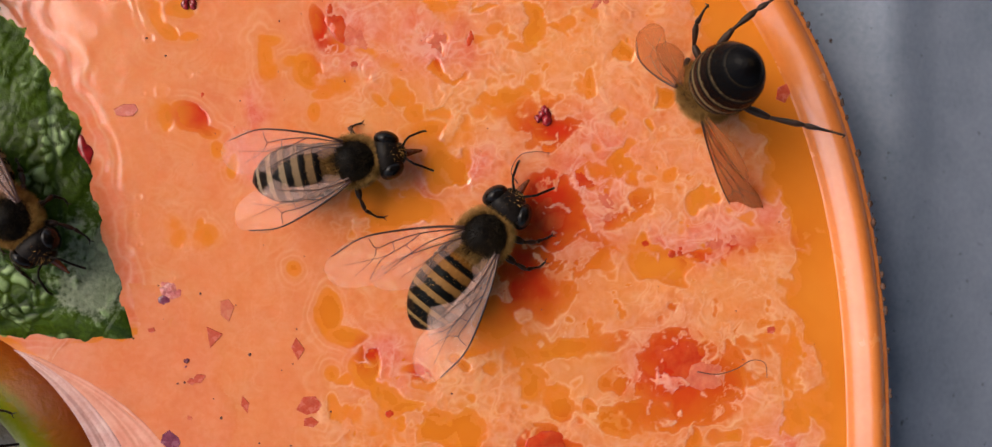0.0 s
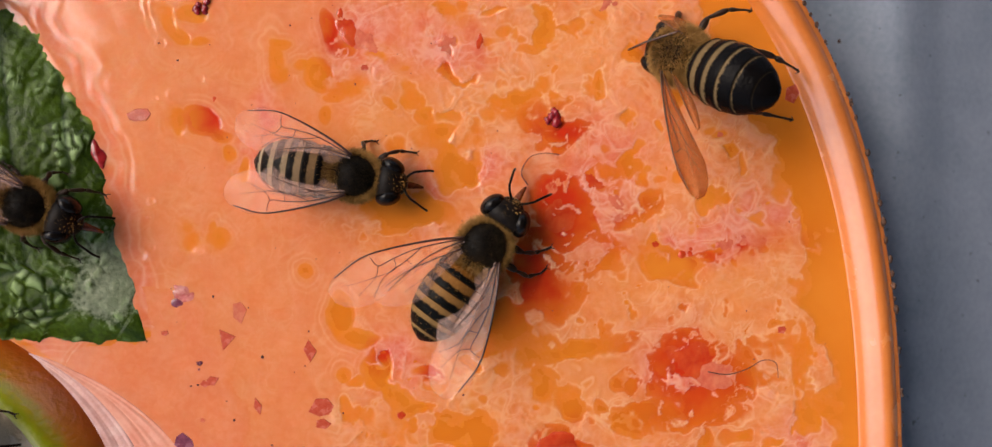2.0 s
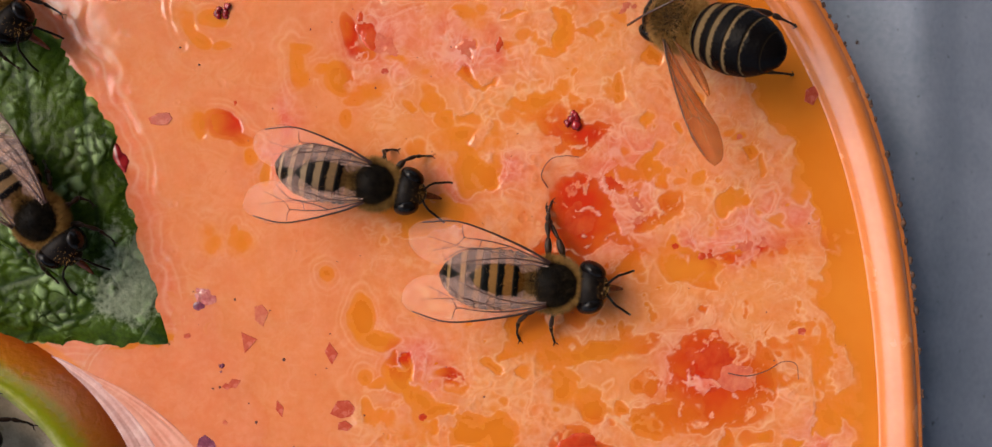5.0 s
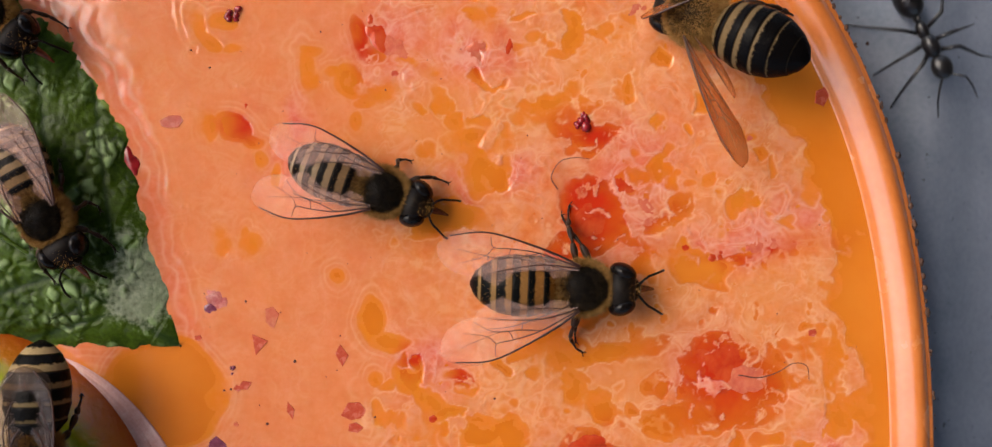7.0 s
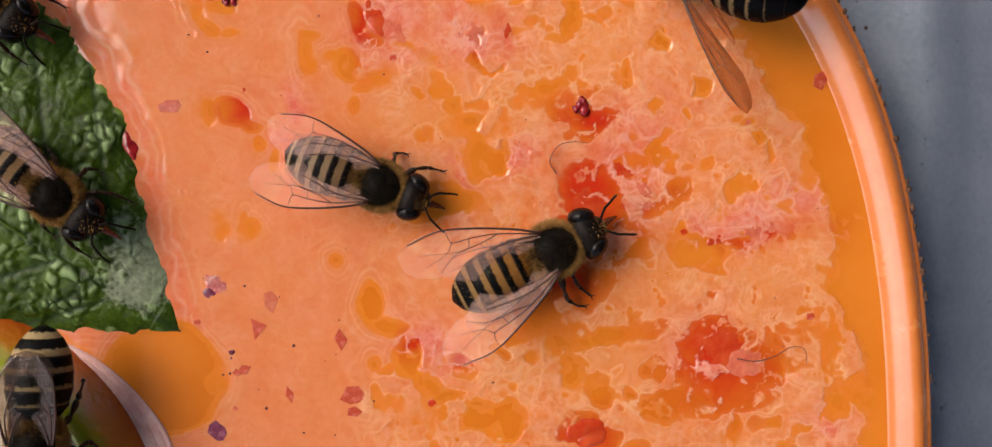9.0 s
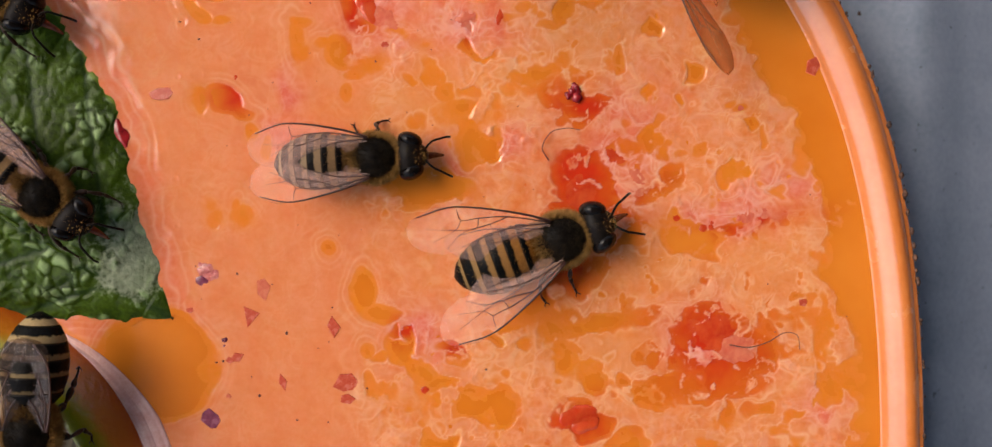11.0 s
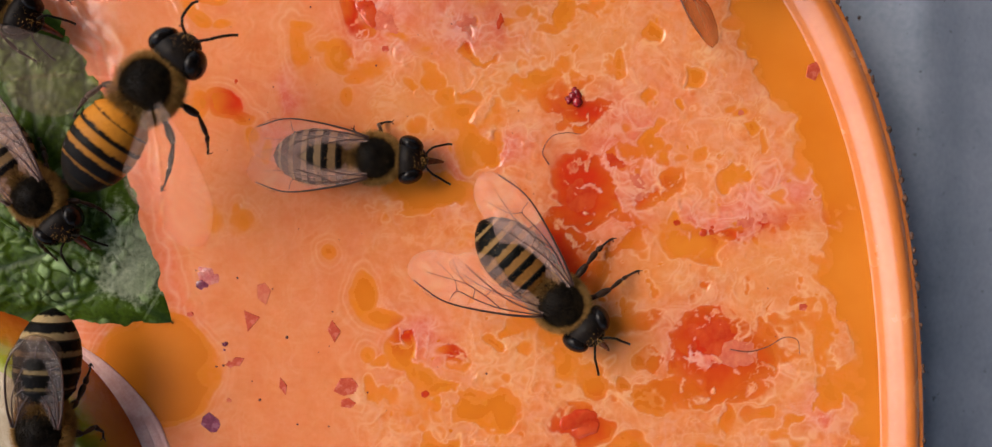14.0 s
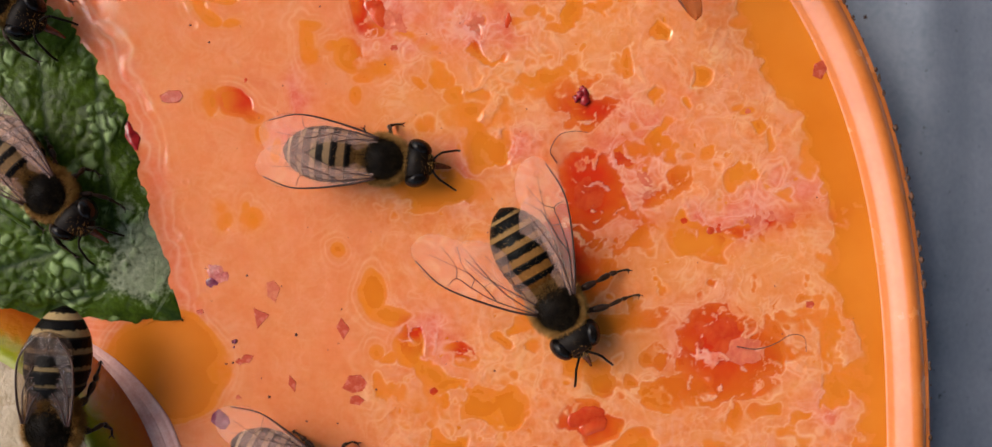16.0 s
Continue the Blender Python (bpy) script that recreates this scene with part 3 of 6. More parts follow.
x, y, quads = sheet(-41, 27, -21.5, 22, 0.09)
STEP, X0, Y0 = 0.09, -41, -21.5
wx, wy = x + 0.9 * (layered(x, y, 1.6, 2, 3) - 0.5), y + 0.9 * (layered(x, y, 1.6, 2, 9) - 0.5)
wx2, wy2 = x + 2.2 * (layered(x, y, 2.4, 2, 13) - 0.5), y + 2.2 * (layered(x, y, 2.4, 2, 19) - 0.5)
rough_side = np.clip((x + 13.5 + 15 * (layered(x, y, 5, 3, 2) - 0.5)) / 5.5, 0, 1)
fringe = 0.35 + 0.65 * rough_side
ex = x + fringe * (1.1 * (layered(x, y, 1.5, 1, 103) - 0.5) + 0.28 * (layered(x, y, 0.5, 1, 107) - 0.5))
ey = y + fringe * (1.1 * (layered(x, y, 1.5, 1, 109) - 0.5) + 0.28 * (layered(x, y, 0.5, 1, 113) - 0.5))
depth = pool_depth(ex, ey, POOLS_WEST + POOLS_NORTH + POOLS_UPPER + POOLS_RED + POOLS_EAST + POOLS_SQUARE + POOLS_SOUTH + POOLS_LOW)
# the froth ends short of the rim
bank_y = [place(0, py)[1] for py in (760, 700, 600, 520, 450, 340, 300, 240, 200, 150, 100, 40, -60)]
bank_x = [place(px, 0)[0] for px in (1288, 1296, 1290, 1264, 1248, 1242, 1226, 1190, 1172, 1160, 1130, 1108, 1070)]
depth = np.maximum(depth, ex - np.interp(ey, bank_y, bank_x) + 3.2 * (layered(x, y, 2.6, 3, 8) - 0.5))
red = blobs(wx2, wy2, PINKS, 0.8) * (0.62 + 0.8 * layered(x, y, 1.5, 3, 21))
yellow = blobs(wx2, wy2, YELLOWS, 0.7)
stain = blobs(wx2, wy2, STAINS, 0.9) * (0.75 + 0.5 * layered(x, y, 1.2, 3, 25))
base = layered(wx, wy, 2.8, 3)
fold = layered(wx2, wy2, 2.1, 2, 81)
holes = np.zeros_like(x)
rs = np.random.RandomState(23)


def window(bx, by, reach):
    """Rows and columns of the sheet within reach of a spot."""
    return (slice(max(int((by - reach - Y0) / STEP), 0), int((by + reach - Y0) / STEP) + 2),
            slice(max(int((bx - reach - X0) / STEP), 0), int((bx + reach - X0) / STEP) + 2))


for bx, by, br, stretch in zip(rs.uniform(-24, 25, 560), rs.uniform(-20, 21, 560), 0.14 + 0.62 * rs.rand(560) ** 3.0, rs.uniform(0.7, 1.4, 560)):
    w = window(bx, by, 2 * br)
    q = np.hypot((wx[w] - bx) * stretch, wy[w] - by) / br
    holes[w] = np.maximum(holes[w], np.exp(-q ** 4 * 0.9))
lace = (1 - np.abs(2 * layered(wx2, wy2, 2.0, 2, 60) - 1)) ** 6 + 0.7 * (1 - np.abs(2 * layered(wx, wy, 1.1, 2, 66) - 1)) ** 7
# shreds of froth adrift in the pools
drift = np.clip((layered(wx, wy, 1.3, 3, 121) - 0.60) * 6, 0, 1) * rough_side
t_rough = 0.36 + 0.6 * (base - 0.5) + 0.9 * (fold - 0.5) + 0.8 * (layered(wx, wy, 1.3, 1, 133) - 0.5) + 0.2 * lace - 0.45 * holes
swirl = (1 - np.abs(2 * layered(wx2 * 0.8, wy2 * 0.8, 4.5, 2, 77) - 1)) ** 7
t_calm = 0.36 + 0.25 * (layered(x, y, 4.0, 3, 50) - 0.5) + 0.2 * swirl
thick = t_rough * rough_side + t_calm * (1 - rough_side)
slope = 0.35 + 1.9 * np.clip(layered(x, y, 2.6, 2, 117) * 1.6 - 0.3, 0, 1)
thick = np.minimum(thick, 0.06 - depth * slope + 0.55 * drift)
# pink strands over the red fruit
strand = (1 - np.abs(2 * layered(wx, wy, 1.1, 3, 141) - 1)) ** 3 + 0.8 * (1 - np.abs(2 * layered(wx2, wy2, 1.9, 2, 147) - 1)) ** 4
strand = np.clip((strand - 0.98 - 0.5 * blobs(x, y, [(858, 335, 44, 52, 0), (1030, 560, 40, 50, 0), (1060, 640, 70, 24, 0)])) * 2.2, 0, 1) * np.clip(1.3 * np.minimum(stain, 1.2 * red), 0, 1)
thick = np.maximum(thick, np.where(strand > 0.03, 0.75 * strand - 0.12, -9))
thick = np.maximum(thick, -0.6)
thick = thick + np.clip((leaf_gap(x, y) + 0.8 + 0.5 * (layered(x, y, 1.5, 2, 70) - 0.5)) * 1.2, -1.2, 0) + np.clip((lime_gap(x, y) - 0.4) * 1.2, -1.2, 0)
# bubbles: small ringed dimples
rings = np.zeros_like(x)
rs = np.random.RandomState(11)
for bx, by, br in zip(rs.uniform(-28, 25, 520), rs.uniform(-20, 21, 520), 0.12 + 0.5 * rs.rand(520) ** 3):
    w = window(bx, by, 2 * br)
    q = np.hypot(x[w] - bx, y[w] - by) / br
    rings[w] += 0.09 * np.exp(-((q - 1) / 0.28) ** 2) - 0.05 * np.exp(-(q / 0.7) ** 2)
body = np.clip((thick + 0.25) / 0.6, 0, 1)
body = body * body * (3 - 2 * body)
ripple = np.sin(2 * math.pi * 7.0 * layered(wx2 * 0.7, wy2 * 0.7, 5.0, 2, 53))
brink = np.exp(-((thick - 0.10) / 0.08) ** 2) * np.clip(slope - 0.3, 0, 1)
# Pale lines: froth strands, plus highlights painted along wet edges and ripples.
thread_glint = np.maximum(0.7 * brink * (0.3 + 0.9 * layered(x, y, 1.3, 2, 63)), 0)
web = (1 - np.abs(2 * layered(wx, wy, 0.9, 3, 91) - 1)) ** 9 + (1 - np.abs(2 * layered(wx2, wy2, 1.6, 3, 97) - 1)) ** 11
curl = layered(wx2, wy2, 1.7, 2, 151)
web = 0.6 * web + np.exp(-((curl - 0.5) / 0.026) ** 2) + np.exp(-((curl - 0.60) / 0.03) ** 2)
web = np.clip(web, 0, 1) * np.clip(layered(x, y, 2.6, 2, 99) * 3.6 - 1.1 + 0.8 * red, 0, 1) * body
thread_glint = np.clip(thread_glint + web * (0.55 + 0.2 * np.clip(red, 0, 1)), 0, 1) * np.clip(rough_side + 0.35, 0, 1)
halo = (np.exp(-((depth + 0.36) / 0.07) ** 2) + 0.6 * np.exp(-((depth + 0.72) / 0.09) ** 2)) * (1 - rough_side) * np.clip(layered(x, y, 2.4, 2, 191) * 3 - 0.9, 0, 1)
thread_glint = np.clip(thread_glint + 0.4 * halo, 0, 1)
near_leaf = leaf_gap(x, y)
flow = 1.4 * layered(x, y, 5.0, 3) + 0.5 * layered(x, y, 1.6, 2, 5)
streak = (0.5 + 0.5 * np.sin(2 * math.pi * (near_leaf + 1.5 * flow) / 0.85)) ** 4 * np.exp(-((near_leaf - 1.3) / 1.3) ** 2)
thread_glint = np.clip(thread_glint + 1.0 * streak * body * layered(x, y, 2.2, 2, 171), 0, 1)
red = np.maximum(red, 0.65 * np.exp(-((near_leaf - 0.8) / 1.2) ** 2) * (0.4 + layered(x, y, 1.8, 3, 175)))
z = 0.015 + 0.007 * ripple * layered(x, y, 3.0, 2, 58) * (1 - 0.6 * rough_side) + 0.05 * (layered(wx, wy, 1.9, 2, 181) - 0.5) * body * (0.35 + 0.65 * rough_side) + (0.02 + 0.012 * rough_side) * body + 0.016 * brink * (0.12 + 0.75 * rough_side) + 0.35 * rings * body * (0.35 + 0.65 * rough_side)
z = z + (0.036 * web + 0.07 * (fold - 0.5) + 0.07 * (base - 0.5) + 0.03 * (layered(wx, wy, 0.7, 2, 6) - 0.5)) * rough_side * body
d = leaf_gap(x, y)
warp = 1.4 * layered(x, y, 5.0, 3) + 0.5 * layered(x, y, 1.6, 2, 5)
z = z + np.sin(2 * math.pi * (d + 2.6 * warp) / 1.5) * np.exp(-((d - 1.6) / 1.4) ** 2) * 0.007 * (0.3 + layered(x, y, 2.5, 2, 40))
z = z + 0.014 * halo + 0.08 * np.exp(-np.clip(d, 0, 9) / 0.45)
wet = thick > -0.55
keep = (wet[:-1, :-1] | wet[1:, 1:]) & (inside(x, y, 3.4) > 0)[:-1, :-1]
froth = sheet_mesh("froth", x, y, z, quads, keep, M_FROTH, juice, {"thick": np.clip(thick + 0.35, 0, 1.3), "red": np.clip(red, 0, 1), "stain": np.clip(stain, 0, 1), "yellow": yellow, "coarse": rough_side * 0.9 + 0.1, "lace": np.clip(lace * rough_side, 0, 1), "thread_glint": thread_glint}, "pale coral froth with bubbles and pools")
froth["kind"] = "stuff"


# ---- fruit in the juice ----
def pulp(px, py, rx, ry, height, turn, material, label, seed, name="fruit_pulp", category="fruit pulp", z=-0.06, wobble=0.45, count=1):
    bm = bmesh.new()
    rnd = random.Random(seed)
    cx, cy = place(px, py)
    for k in range(count):
        ox, oy = (0, 0) if count == 1 else (rnd.uniform(-0.6, 0.6) * rx / 21, rnd.uniform(-0.6, 0.6) * ry / 21)
        s = 1.0 if count == 1 else rnd.uniform(0.4, 0.65)
        ragged(bm, (ox, oy, 0), (rx / 21 * s, ry / 21 * s, height * (0.22 + 0.14 * rnd.random())), wobble, 4, (0, 0, turn + rnd.uniform(-20, 20) * (count > 1)))
    ob = part(name, bm, material)
    ob.location = (cx * MM, cy * MM, z * MM)
    return tagged(ob, label, category, "fruit pieces in the juice")


SOFT, WET = "soft red fruit pulp lump floating in juice", "wet pink shred of fruit pulp in froth"
pulp(866, 338, 36, 33, 0.5, 20, M_PULP, "large glossy red fruit pulp lump in froth", 1, wobble=0.2, z=-0.08)
pulp(925, 285, 26, 20, 0.4, 0, M_PULP, SOFT, 2, wobble=0.5, z=-0.10)
pulp(880, 258, 34, 18, 0.4, 10, M_PULP, WET, 3, wobble=0.6, z=-0.10)
pulp(965, 330, 36, 22, 0.4, -30, M_PULP_PINK, WET, 4, count=3)
pulp(1078, 574, 60, 56, 0.4, 0, M_PULP, "square red piece of fruit pulp under froth", 5, wobble=0.2, z=-0.09)
pulp(1110, 590, 36, 26, 0.45, 0, M_PULP_PINK, WET, 6, wobble=0.6, z=-0.07)
pulp(1150, 378, 62, 20, 0.45, 8, M_PULP_PINK, "long pink shred of fruit pulp in froth", 7, wobble=0.6)
pulp(1020, 385, 8, 9, 0.4, 0, M_PULP, SOFT, 8)
pulp(1075, 398, 20, 12, 0.4, 0, M_PULP, SOFT, 9, count=3)
pulp(530, 34, 16, 38, 0.45, 15, M_PULP, SOFT, 10, wobble=0.6)
pulp(560, 60, 34, 22, 0.4, -40, M_PULP_PINK, WET, 11, wobble=0.7)
pulp(740, 72, 9, 30, 0.5, -8, M_PULP, "thin red shred of fruit skin in froth", 12, wobble=0.3)
pulp(700, 66, 36, 22, 0.4, 30, M_PULP_PINK, WET, 13, count=3)
pulp(722, 102, 18, 10, 0.4, 0, M_PULP, SOFT, 14, count=2)
pulp(332, 158, 20, 24, 0.28, -20, M_PULP, "orange-red fruit chunk with a raised edge", 15, wobble=0.9, z=-0.07, count=3)
pulp(406, 168, 15, 30, 0.28, -15, M_PULP_PINK, WET, 16, wobble=0.6, z=-0.08)
pulp(858, 705, 50, 24, 0.7, 10, M_PULP, "glossy red fruit chunk half sunk in juice", 17, count=3)
pulp(1030, 712, 24, 12, 0.4, 30, M_PULP, SOFT, 18)
pulp(760, 268, 18, 14, 0.35, 0, M_PULP_PINK, WET, 19, count=2)
pulp(617, 655, 10, 10, 0.3, 0, M_PULP, SOFT, 20)
pulp(1105, 222, 24, 18, 0.35, 0, M_PULP_PINK, WET, 23, count=3)
pulp(940, 10, 40, 18, 0.35, 0, M_PULP_PINK, WET, 24, count=3)
pulp(1200, 360, 26, 18, 0.3, 30, M_PULP_PINK, WET, 25, count=2)
pulp(133, 236, 9, 22, 0.6, 20, M_BERRY, "dark red berry pulp against the leaf edge", 26, z=0.05, wobble=1.1)
pulp(140, 262, 7, 16, 0.4, 35, M_PULP, SOFT, 27)
pulp(158, 305, 6, 10, 0.3, 0, M_PULP, SOFT, 28)
pulp(97, 165, 5, 10, 0.3, 30, M_PULP, SOFT, 29)
pulp(72, 112, 6, 9, 0.3, 30, M_PULP, SOFT, 30)
pulp(30, 45, 14, 30, 0.3, 30, M_PULP, "orange-red fruit sliver along the leaf", 31)
pulp(175, 360, 5, 14, 0.25, 15, M_PULP, SOFT, 32)


def cluster(px, py, radius, beads, material, label, seed):
    """A few drupelets of a berry."""
    rnd = random.Random(seed)
    cx, cy = place(px, py)
    ob = tagged(new("berry_piece"), label, "berry piece", "fruit pieces in the juice")
    ob.location = (cx * MM, cy * MM, 0.04 * MM)
    for k in range(beads):
        a, r = rnd.uniform(0, 6.28), radius / 21 * math.sqrt(rnd.random()) * 0.8
        b = radius / 21 * rnd.uniform(0.26, 0.46)
        bm = bmesh.new()
        lump(bm, (r * math.cos(a), r * math.sin(a), rnd.uniform(0, 0.08)), (b, b * rnd.uniform(0.6, 1), b * 0.6), 0.35, 0.4, 2, (0, 0, rnd.uniform(0, 180)))
        part("drupelet", bm, material, ob)
    return ob


cluster(301, 4, 17, 9, M_BERRY, "dark red berry drupelets in coral juice", 41)
cluster(858, 179, 20, 10, M_BERRY, "dark crimson berry fragment on froth", 42)
pulp(274, 464, 26, 22, 0.5, 0, M_ROSE, "pink and purple berry pulp in smooth juice", 43, count=5)
pulp(260, 474, 12, 10, 0.5, 0, M_PURPLE, "small purple berry scrap in pink pulp", 44)
cluster(293, 573, 8, 5, M_PURPLE, "tiny purple berry crumb", 45)


def flake(px, py, rx, ry, turn, material, label, sides, seed):
    """A thin angular chip with bevelled sides."""
    rnd = random.Random(seed)
    ring = []
    for k in range(sides):
        a = 2 * math.pi * k / sides + rnd.uniform(-0.25, 0.25)
        q = rnd.uniform(0.8, 1.15)
        ring.append((rx / 21 * math.cos(a) * q, ry / 21 * math.sin(a) * q))
    v = [(p, q, 0.0) for p, q in ring] + [(p * 0.95, q * 0.95, 0.03) for p, q in ring]
    f = [tuple(range(sides, 2 * sides)), tuple(range(sides - 1, -1, -1))]
    f += [(k, (k + 1) % sides, sides + (k + 1) % sides, sides + k) for k in range(sides)]
    ob = link_mesh("fruit_flake", v, f, material, smooth=False)
    cx, cy = place(px, py)
    ob.matrix_basis = pose(cx * MM, cy * MM, 0.052 * MM, rnd.uniform(-0.4, 0.4), rnd.uniform(-0.4, 0.4), turn)
    return tagged(ob, label, "fruit flake", "flakes of fruit skin")


FLAKES = [(200, 174, 19, 11, 5, 7), (338, 530, 15, 22, 10, 3), (360, 488, 13, 18, 0, 5), (472, 552, 11, 20, 5, 4), (489, 642, 20, 15, 10, 6), (388, 638, 7, 15, 15, 4), (314, 598, 14, 8, 30, 4),
          (303, 602, 8, 6, 0, 4), (490, 668, 13, 9, 0, 5), (1219, 521, 8, 6, 0, 5), (1238, 146, 13, 19, -10, 5), (240, 522, 6, 5, 0, 5), (300, 660, 5, 4, 0, 5), (560, 102, 7, 6, 0, 6)]
for k, (px, py, rx, ry, turn, sides) in enumerate(FLAKES):
    flake(px, py, rx, ry, turn, M_FLAKE if k not in (2, 12) else M_PULP_PINK, "thin red fruit skin flake on the juice", sides, 60 + k)
flake(272, 697, 15, 20, 40, M_PURPLE, "purple flower petal scrap on the juice", 7, 90)
bm = bmesh.new()
rnd = random.Random(8)
SPECKS = [(373, 482), (317, 464), (292, 604), (281, 606), (463, 575), (523, 650), (714, 622), (232, 60), (262, 88), (410, 700), (395, 560), (350, 660), (545, 128), (460, 704)]
spots = [place(*s) for s in SPECKS] + [(rnd.uniform(-26, 24), rnd.uniform(-16, 17)) for k in range(46)]
for k, (sx, sy) in enumerate(spots):
    r = rnd.uniform(0.07, 0.13) if k < len(SPECKS) else rnd.uniform(0.03, 0.07)
    lump(bm, (sx, sy, 0.06), (r, r * rnd.uniform(0.6, 1.3), r * 0.7), 0.3, 0.2, 1)
tagged(part("seed_specks", bm, M_SPECK), "scattered dark seed specks on the juice", "seeds", kind="stuff")


def fibre(points, radius, label):
    bm = bmesh.new()
    pts = spline([(*place(px, py), z) for px, py, z in points], 8)
    tube(bm, pts, [radius * (1 - 0.5 * k / len(pts)) for k in range(len(pts))], 6)
    return tagged(part("fruit_fibre", bm, M_FIBRE), label, "fibre", "fibres in the juice")


fibre([(818, 290, 0.2), (808, 270, 0.35), (822, 246, 0.5), (846, 240, 0.5), (868, 242, 0.3)], 0.05, "curled brown fruit fibre on the froth")
fibre([(1100, 586, 0.4), (1130, 590, 0.5), (1160, 582, 0.5), (1185, 568, 0.55), (1206, 572, 0.5), (1211, 596, 0.3)], 0.05, "wavy thin brown fibre beside red pulp")


# ---- mint leaf, lime, liquid skin ----
def mint_leaf():
    length, rows, cols = 46.0, 300, 170
    s, v = np.meshgrid(np.linspace(0, 1, rows) ** 1.15 * length, np.linspace(-1, 1, cols), indexing="ij")
    ss = s + 2.2 * (layered(s, v * 0 + 9, 4.0, 2, 33) - 0.5)
    saw = np.abs(((ss / 3.1) % 1.0) - 0.8) * 1.0
    w = np.where(v > 0, leaf_half(s, True), leaf_half(s, False)) + 0.75 * saw * np.minimum(1, s / 3) - 0.2
    w = w + 0.7 * (layered(s, v * 0 + 3, 1.8, 3) - 0.5) * np.minimum(1, s / 4)
    lat = v * w
    q = s - np.abs(lat) * 0.85
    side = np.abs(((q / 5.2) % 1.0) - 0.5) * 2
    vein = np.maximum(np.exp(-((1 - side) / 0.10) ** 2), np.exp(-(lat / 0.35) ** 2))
    net = 1 - np.abs(2 * layered(s + 0.4 * lat, lat - 0.3 * s, 1.7, 2, 31) - 1)
    cell = layered(s, lat, 1.5, 2, 37)
    sx, sy = s + 0.9 * (layered(s, lat, 2.0, 2, 44) - 0.5), lat + 0.9 * (layered(s, lat, 2.0, 2, 48) - 0.5)
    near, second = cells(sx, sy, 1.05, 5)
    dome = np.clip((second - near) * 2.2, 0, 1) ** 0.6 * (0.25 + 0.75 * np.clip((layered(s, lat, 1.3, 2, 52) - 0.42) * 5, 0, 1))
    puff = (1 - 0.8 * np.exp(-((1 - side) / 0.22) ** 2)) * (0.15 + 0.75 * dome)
    milk = np.clip((0.95 * np.exp(-((s - 5.0) / 3.4) ** 2) + 1.3 * (layered(s, lat, 1.5, 3, 90) - 0.5) * np.exp(-((s - 6.0) / 4.0) ** 2)) * np.clip(0.75 + lat / 4, 0, 1), 0, 1)
    puff = puff * (1 - 0.75 * milk)
    z = 0.10 + 1.25 * (1 - np.abs(v) ** 2.2) * (1 - np.exp(-s / 7.0)) + 0.45 * puff * np.clip(s / 6 - 0.1, 0, 1) * (1 - 0.7 * np.abs(v) ** 5) - 0.12 * net * (s > 2)
    ca, sa = math.cos(LEAF_TURN), math.sin(LEAF_TURN)
    x, y = s * ca + lat * sa, s * sa - lat * ca
    top = [(float(a), float(b), float(c)) for a, b, c in zip(x.ravel(), y.ravel(), z.ravel())]
    low = [(a, b, c - 0.28) for a, b, c in top]
    n, f = rows * cols, []
    for i in range(rows - 1):
        for j in range(cols - 1):
            a = i * cols + j
            f += [(a, a + cols, a + cols + 1, a + 1), (n + a, n + a + 1, n + a + cols + 1, n + a + cols)]
    rim = [j for j in range(cols)] + [i * cols + cols - 1 for i in range(1, rows)] + [(rows - 1) * cols + j for j in range(cols - 2, -1, -1)] + [i * cols for i in range(rows - 2, 0, -1)]
    f += [(rim[k], rim[(k + 1) % len(rim)], n + rim[(k + 1) % len(rim)], n + rim[k]) for k in range(len(rim))]
    leaf = tagged(new("mint_leaf"), "dark green wrinkled mint leaf floating in juice", "leaf")
    leaf.location = (LEAF_TIP[0] * MM, LEAF_TIP[1] * MM, 0)
    twice = lambda a: np.concatenate([a.ravel(), a.ravel()])
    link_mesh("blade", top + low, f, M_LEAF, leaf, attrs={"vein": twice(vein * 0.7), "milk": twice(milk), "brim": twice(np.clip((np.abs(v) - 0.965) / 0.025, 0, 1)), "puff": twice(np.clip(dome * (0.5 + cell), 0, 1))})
    bm = bmesh.new()
    mid = [(t * ca, t * sa, 0.05 + 1.3 * (1 - math.exp(-t / 7))) for t in np.linspace(9.0, length + 6, 30)]
    tube(bm, mid, [0.12 + 0.014 * t for t in range(30)], 8)
    part("midrib", bm, M_LEAF, leaf)
    return leaf


mint_leaf()


def turned(profile, name, material, parent, count=140, low=None):
    v, f, a = [], [], []
    for k, (r, z) in enumerate(profile):
        v += [(r * math.cos(2 * math.pi * i / count), r * math.sin(2 * math.pi * i / count), z) for i in range(count)]
        a += [low[k] if low else 0.0] * count
    for k in range(len(profile) - 1):
        f += [(k * count + i, k * count + (i + 1) % count, (k + 1) * count + (i + 1) % count, (k + 1) * count + i) for i in range(count)]
    return link_mesh(name, v, f, material, parent, attrs={"low": a})


